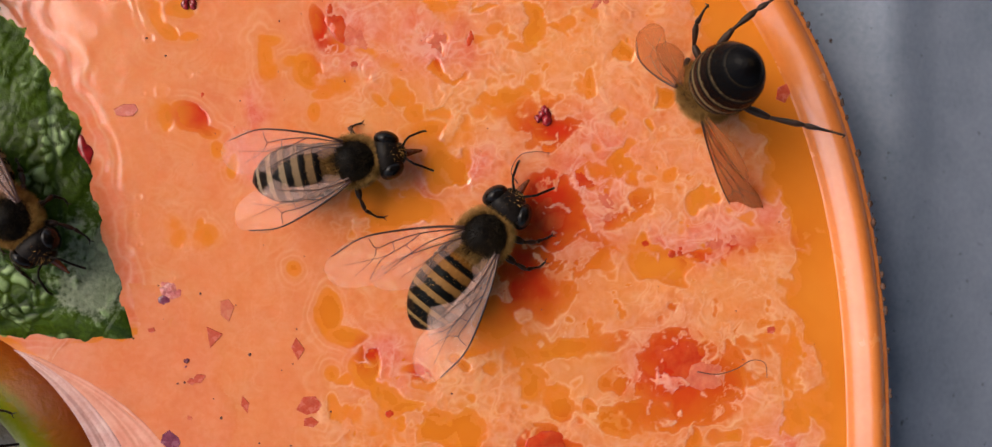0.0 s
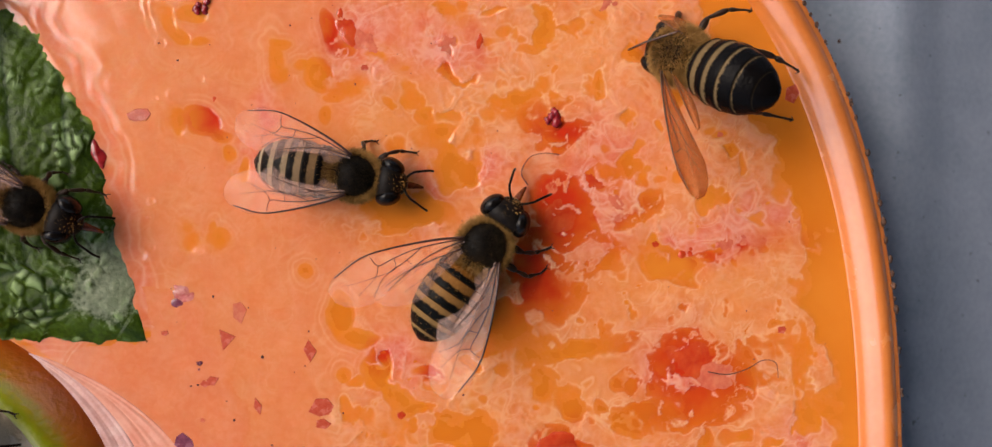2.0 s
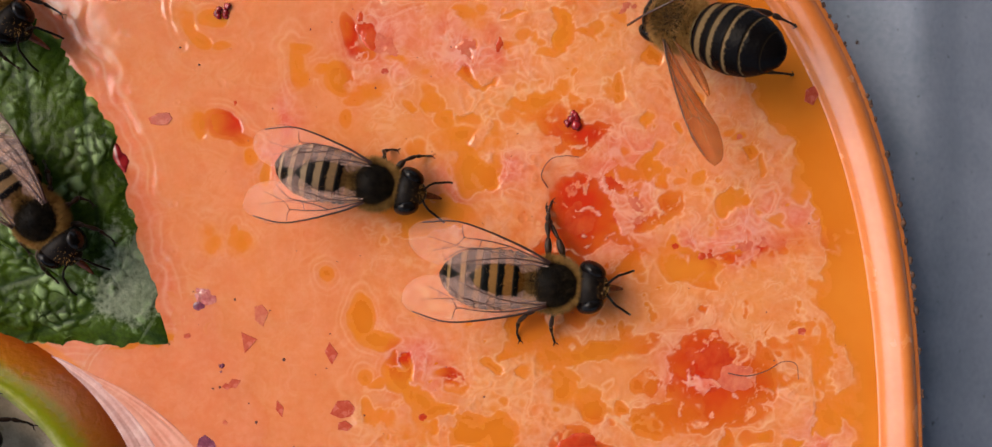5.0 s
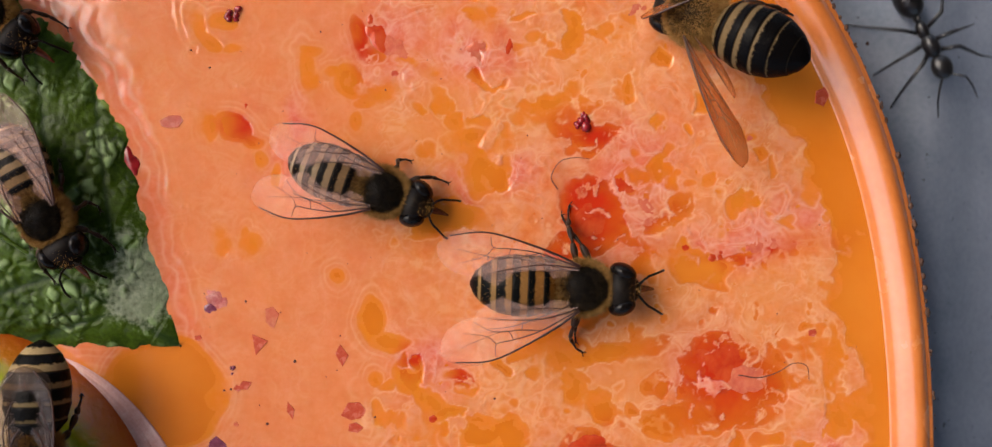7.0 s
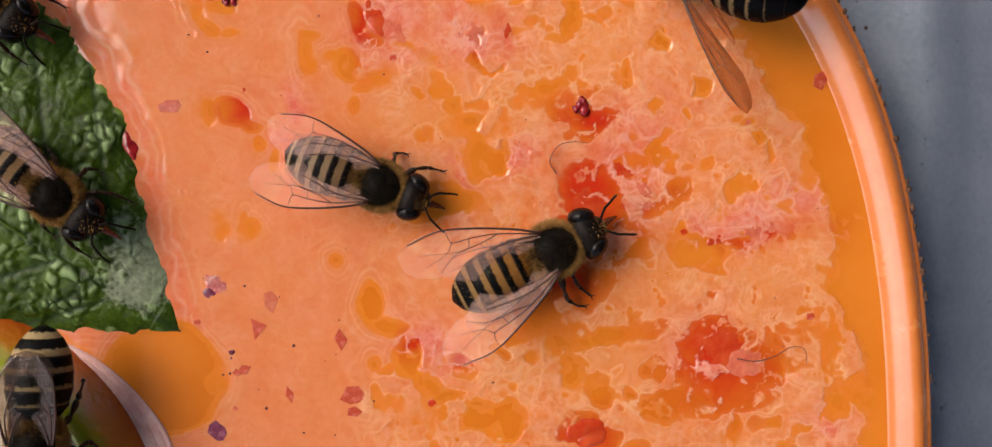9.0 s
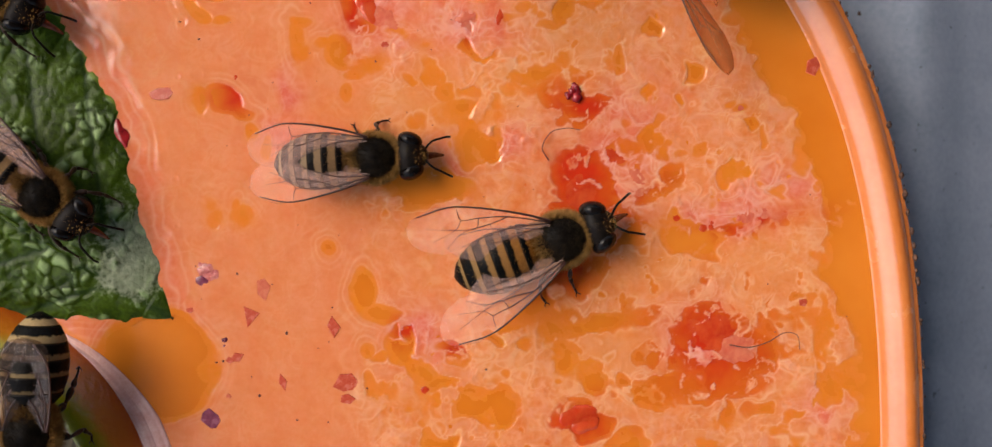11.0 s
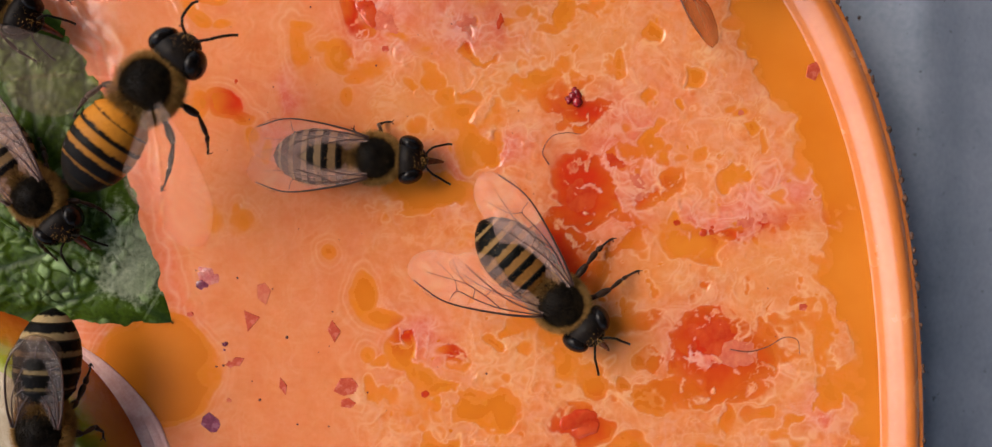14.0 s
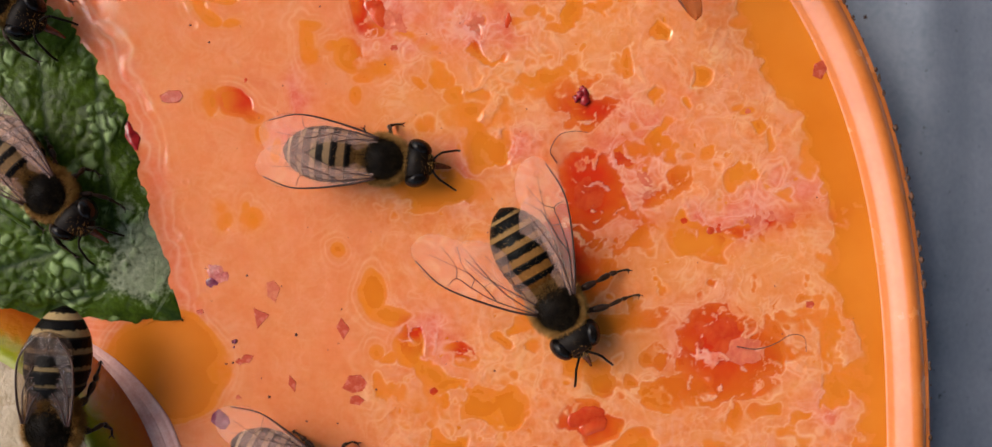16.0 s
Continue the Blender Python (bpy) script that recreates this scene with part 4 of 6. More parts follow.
lime = tagged(new("lime"), "halved lime with yellow-green rind, cut side up in juice", "lime")
lime.location = (LIME_X * MM, LIME_Y * MM, 0)
turned([(15.0, 3.0), (15.3, 3.32), (15.7, 3.34), (16.1, 3.12), (16.6, 2.65), (17.1, 2.05), (17.6, 1.4), (18.1, 0.7), (18.6, -0.1), (18.9, -1.0), (18.4, -3.2), (15.5, -6.0), (9.0, -6.5)],
       "rind", M_LIME, lime, low=[0, 0.03, 0.08, 0.16, 0.26, 0.40, 0.58, 0.75, 0.9, 1, 1, 1, 1])
v, f, rows = [(0, 0, 3.05)], [], 26
for k in range(1, rows):
    r = 15.2 * k / (rows - 1)
    for i in range(160):
        a = 2 * math.pi * i / 160
        cut = abs(math.sin(5 * a)) ** 0.5
        v.append((r * math.cos(a), r * math.sin(a), 3.05 - 0.3 * (1 - cut) * (r < 14.5) + 0.15 * noise.noise(Vector((r * math.cos(a), r * math.sin(a), 0)) * 0.9)))
f += [(0, 1 + i, 1 + (i + 1) % 160) for i in range(160)]
for k in range(rows - 2):
    f += [(1 + k * 160 + i, 1 + (k + 1) * 160 + i, 1 + (k + 1) * 160 + (i + 1) % 160, 1 + k * 160 + (i + 1) % 160) for i in range(160)]
link_mesh("flesh", v, f, M_FLESH, lime, "pale beige citrus flesh")


def skin_fold(r0, r1, start, parent, seed, material):
    v, f, rows, cols = [], [], 110, 22
    for i in range(rows):
        s = i / (rows - 1)
        a = radians(start - 75 * s)
        grow = 0.12 + 0.88 * min(1, s * 2.4) ** 0.8
        for j in range(cols):
            q = j / (cols - 1)
            r = 18.0 + (r0 + (r1 - r0) * q) * grow + 0.25 * math.sin(6 * s + seed) * (r0 + q)/ 4
            z = 0.04 + 0.22 * math.sin(math.pi * q) ** 0.7 * (0.4 + 0.6 * grow) / (1 + 0.8 * r0) + 0.03 / (1 + r0)
            z += 0.035 * noise.noise(Vector((q * 5, s * 2.2, seed))) + 0.014 * math.sin(q * 14 + 5 * noise.noise(Vector((s * 3, q, seed))))
            v.append((r * math.cos(a), r * math.sin(a), z))
    n = len(v)
    v += [(p, q, z - 0.14) for p, q, z in v]
    for i in range(rows - 1):
        for j in range(cols - 1):
            a = i * cols + j
            f += [(a, a + 1, a + cols + 1, a + cols), (n + a, n + a + cols, n + a + cols + 1, n + a + 1)]
    rim = list(range(cols)) + [i * cols + cols - 1 for i in range(1, rows)] + [(rows - 1) * cols + j for j in range(cols - 2, -1, -1)] + [i * cols for i in range(rows - 2, 0, -1)]
    f += [(rim[k], n + rim[k], n + rim[(k + 1) % len(rim)], rim[(k + 1) % len(rim)]) for k in range(len(rim))]
    link_mesh("fold", v, f, material, parent)


def liquid_skin():
    """Wrinkled folds of milky skin drawn up along the lime."""
    ob = tagged(new("liquid_skin"), "lilac-pink wrinkled skin of juice along the lime", "juice skin")
    ob.location = (LIME_X * MM, LIME_Y * MM, 0.02 * MM)
    for k, (r0, r1, start) in enumerate(((0.0, 1.3, 57), (1.2, 2.4, 55.5))):
        skin_fold(r0, r1, start, ob, k + 1, M_SKIN)
    return ob


liquid_skin()


def juice_film():
    """The milky film between leaf and lime, which draws back under the lime."""
    ob = tagged(new("juice_film"), "thin coral film on the juice between leaf and lime", "juice film")
    ob.location = (LIME_X * MM, LIME_Y * MM, 0)
    skin_fold(2.3, 3.9, 54, ob, 3, M_FILM)
    skin_fold(3.7, 5.3, 51, ob, 4, M_FILM)
    x, y, quads = sheet(-40, -14, -24, 0, 0.15)
    jag = layered(x, y, 2.5, 3, 15)
    cover = np.maximum(blobs(x, y, [(204, 606, 110, 104, 0), (228, 524, 60, 60, 0), (280, 660, 70, 70, 0)], 0.55), 0) + 0.25 * (jag - 0.5)
    body = np.clip((cover - 0.30) * 3.5, -0.4, 1)
    keep = (body > 0.3)[:-1, :-1]
    flat = np.zeros_like(x)
    lift = 0.045 + 0.012 * np.clip(body, 0, 1) + 0.03 * (jag - 0.5) * np.clip(body, 0, 1)
    sheet_mesh("sheet", x - LIME_X, y - LIME_Y, lift, quads, keep, M_FROTH, ob, {"thick": np.clip(body + 0.35, 0, 1.3), "red": flat + 0.15, "stain": flat, "yellow": flat, "coarse": flat + 0.1, "lace": flat, "thread_glint": flat})
    return ob


film = juice_film()


# ---- bees: shapes in millimetres, nose along +x, feet at z = 0 ----
MESHES = {}
JOINTED = {}


def shared(key, build):
    """Alike parts share one mesh; build() links the first."""
    if key not in MESHES:
        ob = build()
        MESHES[key] = ob.data
        bpy.data.objects.remove(ob)
    return MESHES[key]


def hairs(name, count, spot, length, width, lean, material, seed):
    """Short tapering hairs; spot(random) gives a place and a normal."""
    rnd = random.Random(seed)
    v, f = [], []
    for k in range(count):
        p, n = spot(rnd)
        d = (n + Vector((rnd.gauss(0, 0.35) - lean, rnd.gauss(0, 0.35), rnd.gauss(0, 0.25)))).normalized()
        side = d.cross(Vector((rnd.gauss(0, 1), rnd.gauss(0, 1), rnd.gauss(0, 1)))).normalized() * width
        ln = length * rnd.uniform(0.6, 1.2)
        b = len(v)
        v += [tuple(p - side), tuple(p + side), tuple(p + d * ln)]
        f.append((b, b + 1, b + 2))
    return link_mesh(name, v, f, material, smooth=False)


def ball_spot(centre, radii, low=-0.5, high=1.0):
    def spot(rnd):
        zz, a = rnd.uniform(low, high), rnd.uniform(0, 2 * math.pi)
        n = Vector((math.sqrt(1 - zz * zz) * math.cos(a), math.sqrt(1 - zz * zz) * math.sin(a), zz))
        return Vector(centre) + Vector([n[k] * radii[k] for k in range(3)]), n
    return spot


def build_lump(name, parts, material):
    bm = bmesh.new()
    for centre, radii, wobble, turn in parts:
        lump(bm, centre, radii, wobble, 0.8, 3, turn)
    return part(name, bm, material)


CUTS = (0.0, 0.17, 0.34, 0.51, 0.68, 0.85, 1.0)


def belly(s):
    """Half width of the abdomen along its length."""
    return np.interp(s, (0, 0.06, 0.16, 0.35, 0.55, 0.72, 0.86, 0.95, 1.0), (0.7, 1.4, 1.9, 2.16, 2.15, 1.88, 1.35, 0.8, 0.14))


def belly_axis(s):
    return Vector((-1.6 - 6.3 * s, 0, 2.35 - 0.25 * s - 0.55 * s * s))


def segment(k, material):
    v, f, band, rings, sides = [], [], [], 9, 36
    s0, s1 = CUTS[k], CUTS[k + 1] + (0.02 if k < 5 else 0)
    for i in range(rings):
        u = i / (rings - 1)
        s = s0 + (s1 - s0) * u
        r = float(belly(min(s, 1))) * (0.965 + 0.045 * math.sqrt(u) - (0.02 if u > 0.95 and k < 5 else 0))
        c = belly_axis(s)
        for j in range(sides):
            a = 2 * math.pi * j / sides
            v.append((c.x, r * math.cos(a), c.z + 0.84 * r * math.sin(a)))
            band.append(min(0.99, u))
    for i in range(rings - 1):
        f += [(i * sides + j, (i + 1) * sides + j, (i + 1) * sides + (j + 1) % sides, i * sides + (j + 1) % sides) for j in range(sides)]
    f += [tuple(range(sides)), tuple(range((rings - 1) * sides, rings * sides))[::-1]]
    return link_mesh("segment", v, f, material, attrs={"band": band, "tone": [k / 5] * len(v)})


def wing_sheet(name, length, width, material, outline):
    """A thin cambered blade pointing back along -x, leading edge towards +y."""
    rows, cols = 34, 12
    v, f = [], []
    for lay in (0.012, -0.012):
        for i in range(rows):
            u = i / (rows - 1)
            lead, trail = outline(u)
            for j in range(cols):
                q = j / (cols - 1)
                yy = (lead * (1 - q) + trail * q) * width
                v.append((-length * u, yy, 0.10 * math.sin(math.pi * u) + 0.07 * math.sin(9 * q + 3 * u) * u + lay))
    n = rows * cols
    for i in range(rows - 1):
        for j in range(cols - 1):
            a = i * cols + j
            f += [(a, a + 1, a + cols + 1, a + cols), (n + a, n + a + cols, n + a + cols + 1, n + a + 1)]
    rim = list(range(cols)) + [i * cols + cols - 1 for i in range(1, rows)] + [(rows - 1) * cols + j for j in range(cols - 2, -1, -1)] + [i * cols for i in range(rows - 2, 0, -1)]
    f += [(rim[k], n + rim[k], n + rim[(k + 1) % len(rim)], rim[(k + 1) % len(rim)]) for k in range(len(rim))]
    return link_mesh(name, v, f, material)


def fore_outline(u):
    end = math.sqrt(max(0.0, 1 - max(0.0, (u - 0.78) / 0.22) ** 2.2))
    lead = 0.10 + 0.16 * math.sin(math.pi * min(u, 0.9)) - 0.16 * max(0, u - 0.8) / 0.2
    trail = -(0.06 + 0.80 * min(1, u / 0.72) ** 1.25)
    mid = -0.12 - 0.22 * u
    return mid + (lead - mid) * end, mid + (trail - mid) * end


def hind_outline(u):
    end = math.sqrt(max(0.0, 1 - max(0.0, (u - 0.6) / 0.4) ** 2.0))
    lead, trail = 0.08 + 0.1 * math.sin(math.pi * u), -(0.15 + 0.75 * min(1, u / 0.5) ** 1.2)
    mid = -0.2
    return mid + (lead - mid) * end, mid + (trail - mid) * end


def vein(length, width, outline, radius, pts):
    bm = bmesh.new()
    path = []
    for u, q in pts:
        lead, trail = outline(u)
        path.append((-length * u, (lead * (1 - q) + trail * q) * width, 0.10 * math.sin(math.pi * u) + 0.07 * math.sin(9 * q + 3 * u) * u + 0.02))
    path = spline(path, 4)
    tube(bm, path, [1.0 * radius * (1 - 0.6 * k / len(path)) for k in range(len(path))], 5)
    return part("vein", bm, M_VEIN)


FORE_VEINS = [(0.10, [(0.0, 0.3), (0.2, 0.05), (0.5, 0.02), (0.72, 0.02), (0.93, 0.05)]), (0.05, [(0.0, 0.45), (0.3, 0.25), (0.5, 0.3), (0.62, 0.32), (0.66, 0.06)]),
              (0.04, [(0.3, 0.25), (0.42, 0.5), (0.6, 0.62), (0.7, 0.9)]), (0.05, [(0.0, 0.6), (0.25, 0.7), (0.45, 0.86), (0.6, 0.96)]),
              (0.03, [(0.42, 0.5), (0.38, 0.8)]), (0.03, [(0.5, 0.3), (0.52, 0.58), (0.7, 0.5), (0.86, 0.45)]), (0.03, [(0.62, 0.32), (0.66, 0.54), (0.8, 0.75)])]
HIND_VEINS = [(0.05, [(0.0, 0.3), (0.3, 0.12), (0.6, 0.08), (0.85, 0.15)]), (0.03, [(0.1, 0.3), (0.4, 0.5), (0.7, 0.6)]), (0.03, [(0.3, 0.45), (0.5, 0.85)])]

# each leg as joints (x, y, z) on the left side
LEGS = {
    "fore": [(1.1, 0.7, 1.4), (1.5, 1.4, 1.8), (2.1, 2.1, 1.8), (2.9, 2.5, 0.9), (3.7, 2.6, 0.15), (4.1, 2.6, 0.05)],
    "mid": [(0.1, 0.9, 1.3), (0.2, 1.6, 1.9), (0.3, 2.3, 1.8), (0.0, 2.7, 0.8), (0.5, 3.0, 0.1), (0.9, 3.0, 0.05)],
    "hind": [(-0.9, 0.9, 1.3), (-1.3, 1.3, 1.5), (-1.8, 1.7, 1.3), (-2.8, 1.9, 0.7), (-3.7, 2.0, 0.15), (-4.1, 2.0, 0.05)],
    "reach": [(-0.1, 0.9, 1.3), (0.3, 1.8, 2.0), (0.7, 2.6, 1.9), (1.2, 3.4, 1.0), (2.1, 3.7, 0.2), (2.6, 3.6, 0.05)],
    "trail": [(-0.9, 0.8, 1.2), (-1.2, 1.8, 1.2), (-1.9, 2.8, 0.9), (-3.3, 3.4, 0.2), (-4.5, 3.6, -0.6), (-5.0, 3.6, -0.9)],
    "hang": [(0.1, 0.9, 1.2), (0.3, 1.9, 1.2), (0.4, 2.9, 0.9), (-0.3, 3.9, 0.2), (-1.0, 4.3, -0.5), (-1.3, 4.4, -0.8)],
    "out": [(1.0, 0.8, 1.4), (1.5, 2.0, 1.9), (1.9, 3.1, 1.7), (2.1, 4.2, 0.9), (2.4, 5.1, 0.2), (2.6, 5.5, 0.05)],
    "stretch": [(-0.1, 0.9, 1.3), (-0.2, 2.1, 2.0), (-0.1, 3.2, 1.9), (0.0, 4.4, 1.0), (0.3, 5.4, 0.2), (0.5, 5.8, 0.05)],
    "grip": [(-0.9, 0.8, 1.2), (-2.0, 1.6, 0.2), (-3.0, 1.7, -1.4), (-3.7, 1.3, -3.3), (-4.3, 1.0, -4.9), (-4.5, 0.9, -5.6)],
    "cling": [(-0.9, 0.8, 1.2), (-2.0, 1.9, 0.6), (-2.8, 2.2, -0.6), (-3.4, 2.3, -2.3), (-3.9, 2.2, -3.8), (-4.1, 2.1, -4.4)],
}


def build_leg(kind, side):
    j = [(x, y * side, z) for x, y, z in LEGS[kind]]
    bm = bmesh.new()
    fat = 1.3 if kind in ("hind", "cling", "stretch") else 1.0
    tube(bm, spline(j[:2], 4), [0.24, 0.24, 0.23, 0.21, 0.18], 8)
    tube(bm, spline(j[1:3], 5), [0.17, 0.23, 0.26, 0.26, 0.22, 0.16], 8)
    tube(bm, spline(j[2:4], 5), [0.14, 0.17, 0.21 * fat, 0.24 * fat, 0.24 * fat, 0.15], 8, 0.7)
    tube(bm, spline(j[3:5], 6), [0.14, 0.22 * fat, 0.20 * fat, 0.14, 0.12, 0.11, 0.10], 8, 0.7)
    tube(bm, spline(j[4:6], 3), [0.09, 0.07, 0.09, 0.07], 6)
    end = Vector(j[5])
    for dy in (-0.16, 0.16):
        tube(bm, [end, end + Vector((0.18, dy, 0.02)), end + Vector((0.3, dy * 1.2, -0.05))], [0.05, 0.035, 0.01], 5)
    return part("leg", bm, M_LEG)


def build_antenna(side, bend):
    bm = bmesh.new()
    p = [(3.75, 0.28 * side, 2.3), (4.15, 0.75 * side, 2.75), (4.5, (0.95 + 0.2 * bend) * side, 2.7)]
    tube(bm, p, [0.10, 0.085, 0.09], 7)
    q = spline([p[2], (4.95, (1.0 + 0.5 * bend) * side, 2.3), (5.45, (1.05 + 0.9 * bend) * side, 1.6), (5.7, (1.0 + 1.2 * bend) * side, 0.9)], 5)
    tube(bm, q, [0.085 + 0.012 * (k % 2) for k in range(len(q))], 7)
    return part("antenna", bm, M_CHITIN)


def bee(label, palette="tan", size=1.0, legs=("fore", "mid", "hind"), fast=False, tongue=True, bend=(0.3, 0.6)):
    """One honey bee; returns the thing and its wing parts, left and right."""
    ob = tagged(new("bee"), label, "bee", "honey bees at the dish")
    ob.scale = (size,) * 3
    thorax = link_data("thorax", shared("thorax", lambda: build_lump("thorax", [((0, 0, 2.35), (1.9, 1.72, 1.5), 0.03, (0, 0, 0)), ((-1.35, 0, 2.5), (0.55, 0.9, 0.7), 0.03, (0, 0, 0)),
                                                                                ((1.6, 0, 2.2), (0.6, 0.8, 0.8), 0.03, (0, 0, 0))], M_CHITIN)), ob)
    link_data("fuzz", shared("fuzz", lambda: hairs("fuzz", 12000, ball_spot((0, 0, 2.3), (1.9, 1.72, 1.45), -0.5, 0.55), 0.55, 0.013, 0.1, M_FUZZ, 3)), thorax, "tan hair round the thorax")
    link_data("dark_fuzz", shared("dark_fuzz", lambda: hairs("dark_fuzz", 6000, ball_spot((0, 0, 2.35), (1.88, 1.70, 1.47), 0.35, 1.0), 0.15, 0.013, 0.2, M_FUZZ_DARK, 5)), thorax)
    link_data("fuzz", shared("crown_fuzz", lambda: hairs("fuzz", 3200, ball_spot((0, 0, 2.35), (1.9, 1.72, 1.48), 0.42, 0.99), 0.2, 0.010, 0.3, M_FUZZ_BROWN, 12)), thorax)
    link_data("rear_fuzz", shared("rear_fuzz", lambda: hairs("rear_fuzz", 3200, ball_spot((-1.45, 0, 2.5), (0.8, 1.45, 0.95), -0.2, 1.0), 0.6, 0.014, 0.6, M_FUZZ, 6)), thorax)
    if palette == "dark":
        link_data("fuzz", shared("pale_crown", lambda: hairs("fuzz", 6000, ball_spot((-0.3, 0, 2.4), (1.9, 1.7, 1.5), 0.1, 1.0), 0.5, 0.013, 0.5, M_FUZZ, 15)), thorax, "pale tan hair over the thorax")
    head = link_data("head", shared("head", lambda: build_lump("head", [((2.62, 0, 2.05), (1.12, 1.80, 1.40), 0.03, (0, 0, 0)), ((3.30, 0, 1.85), (0.74, 0.95, 0.95), 0.03, (0, 0, 0)),
                                                                       ((2.6, 0, 3.05), (0.5, 0.6, 0.4), 0.05, (0, 0, 0))], M_CHITIN)), ob)
    for side in (1, -1):
        link_data("eye", shared(("eye", side), lambda: build_lump("eye", [((2.74, 1.18 * side, 2.2), (0.98, 0.66, 1.18), 0.0, (0, 0, -20 * side))], M_EYE)), head, "glossy black compound eye")
        b = bend[0] if side > 0 else bend[1]
        link_data("antenna", shared(("antenna", side, b), lambda: build_antenna(side, b)), head)
    link_data("face_fuzz", shared("face_fuzz", lambda: hairs("face_fuzz", 160, ball_spot((2.95, 0, 2.2), (1.0, 0.85, 1.2), -0.3, 1.0), 0.3, 0.02, -0.2, M_FUZZ, 8)), head)
    if tongue:
        def build_tongue():
            bm = bmesh.new()
            tube(bm, spline([(3.2, 0, 1.4), (3.9, 0, 1.15), (4.6, 0.03, 0.7), (5.1, 0.0, 0.3)], 4), [0.42 - 0.028 * k for k in range(13)], 8)
            return part("proboscis", bm, M_TONGUE)
        link_data("proboscis", shared("proboscis", build_tongue), head, "red-brown tongue reaching into juice")
    abdomen = link_data("abdomen", shared("waist", lambda: build_lump("abdomen", [((-1.65, 0, 2.2), (0.6, 0.55, 0.6), 0.02, (0, 0, 0)), ((-4.4, 0, 2.15), (2.5, 1.6, 1.35), 0.02, (0, 3, 0))], M_CHITIN)), ob)
    for k in range(6):
        link_data("segment", shared(("segment", palette, k), lambda: segment(k, BANDS[palette])), abdomen)

    def back_spot(rnd):
        s, a = rnd.uniform(0.02, 0.95), rnd.uniform(-0.5, math.pi + 0.5)
        r = float(belly(s))
        n = Vector((0, math.cos(a), math.sin(a)))
        return belly_axis(s) + Vector((0, r * n.y, 0.84 * r * n.z)), n
    if palette not in ("dark", "smoky", "golden"):
        link_data("fuzz", shared("coat", lambda: hairs("fuzz", 600, back_spot, 0.24, 0.010, 1.3, M_FUZZ, 9)), abdomen)
    left, right = legs if isinstance(legs[0], tuple) else (legs, legs)
    for side, row in ((1, left), (-1, right)):
        for kind in row:
            JOINTED[ob.name, kind, side] = link_data("leg", shared(("leg", kind, side), lambda: build_leg(kind, side)), ob)
    wings = []
    blade = M_WING_FAST if fast else M_WING_SMOKY if palette == "smoky" else M_WING_AMBER if palette == "dark" else M_WING
    for side in (1, -1):
        fore = link_data("wing", shared(("wing", blade.name), lambda: wing_sheet("wing", 8.9, 3.1, blade, fore_outline)), ob)
        hind = link_data("hind_wing", shared(("hind_wing", blade.name), lambda: wing_sheet("hind_wing", 6.2, 2.3, blade, hind_outline)), ob)
        fore.scale = hind.scale = (1, side, 1)
        if not fast:
            for k, (radius, pts) in enumerate(FORE_VEINS):
                link_data("vein", shared(("vein", k), lambda: vein(8.9, 3.1, fore_outline, radius, pts)), fore)
            for k, (radius, pts) in enumerate(HIND_VEINS):
                link_data("vein", shared(("hind_vein", k), lambda: vein(6.2, 2.3, hind_outline, radius, pts)), hind)
        wings.append((fore, hind, side))
    spread(wings, 14, 14)
    return ob, wings


def wing_poses(side, angle, rise=4.0, roll=6):
    """Poses of fore and hind wing on the bee, swung out from straight back by angle."""
    f = pose(-0.35 * MM, 1.35 * side * MM, 3.55 * MM, roll * side, rise, -angle * side)
    h = pose(-0.95 * MM, 1.15 * side * MM, 3.42 * MM, roll * side, rise, (-angle * 0.8 + 2) * side)
    return f, h


def spread(wings, left, right, rise=4.0):
    for (fore, hind, side), angle in zip(wings, (left, right)):
        for ob, m in zip((fore, hind), wing_poses(side, angle, rise)):
            ob.location, ob.rotation_euler = m.translation, m.to_euler()


bee_a, wings_a = bee("brown honey bee with grey-banded abdomen drinking juice", "tan", 0.97, (("fore", "mid", "hind"), ("fore", "reach", "hind")))
bee_b, wings_b = bee("large amber-banded honey bee turning on the froth", "amber", 1.06, (("out", "stretch", "hind"), ("fore", "reach", "hind")))
bee_c, wings_c = bee("dark-banded honey bee climbing at the dish rim", "dark", 1.12, (("grip",), ("fore", "hang", "cling")))
bee_d, wings_d = bee("honey bee with folded wings feeding on the mint leaf", "tan", 1.0)
bee_f, wings_f = bee("grey-banded honey bee head down on the lime", "smoky", 1.08)
bee_g, wings_g = bee("honey bee crawling at the leaf's far edge", "tan", 1.0)
bee_e = []
for text, palette in (("amber honey bee flying low over the dish", "golden"), ("grey-banded honey bee in flight over the leaf", "smoky"), ("amber honey bee in fast flight above the froth", "golden"),
                      ("amber honey bee hovering over the leaf", "golden"), ("dark honey bee flying past the dish", "tan")):
    row = (("hang", "trail"), ("trail",)) if "low" in text else (("trail",), ("hang", "trail"))
    ob, w = bee(text, palette, 1.1, row, True, False, (0.5, 0.5))
    spread(w, 68, 68, 10)
    bee_e.append(ob)
bee_h, wings_h = bee("honey bee walking onto the froth", "tan", 1.0)
spread(wings_d, 9, 9)
spread(wings_f, -4, -4)
for fore, hind, side in wings_c:
    fore.scale, hind.scale = ((1.05, 0.6 * side, 1), (0.8, 0.3 * side, 1)) if side > 0 else ((0.5, 0.75 * side, 1), (0.5, 0.6 * side, 1))
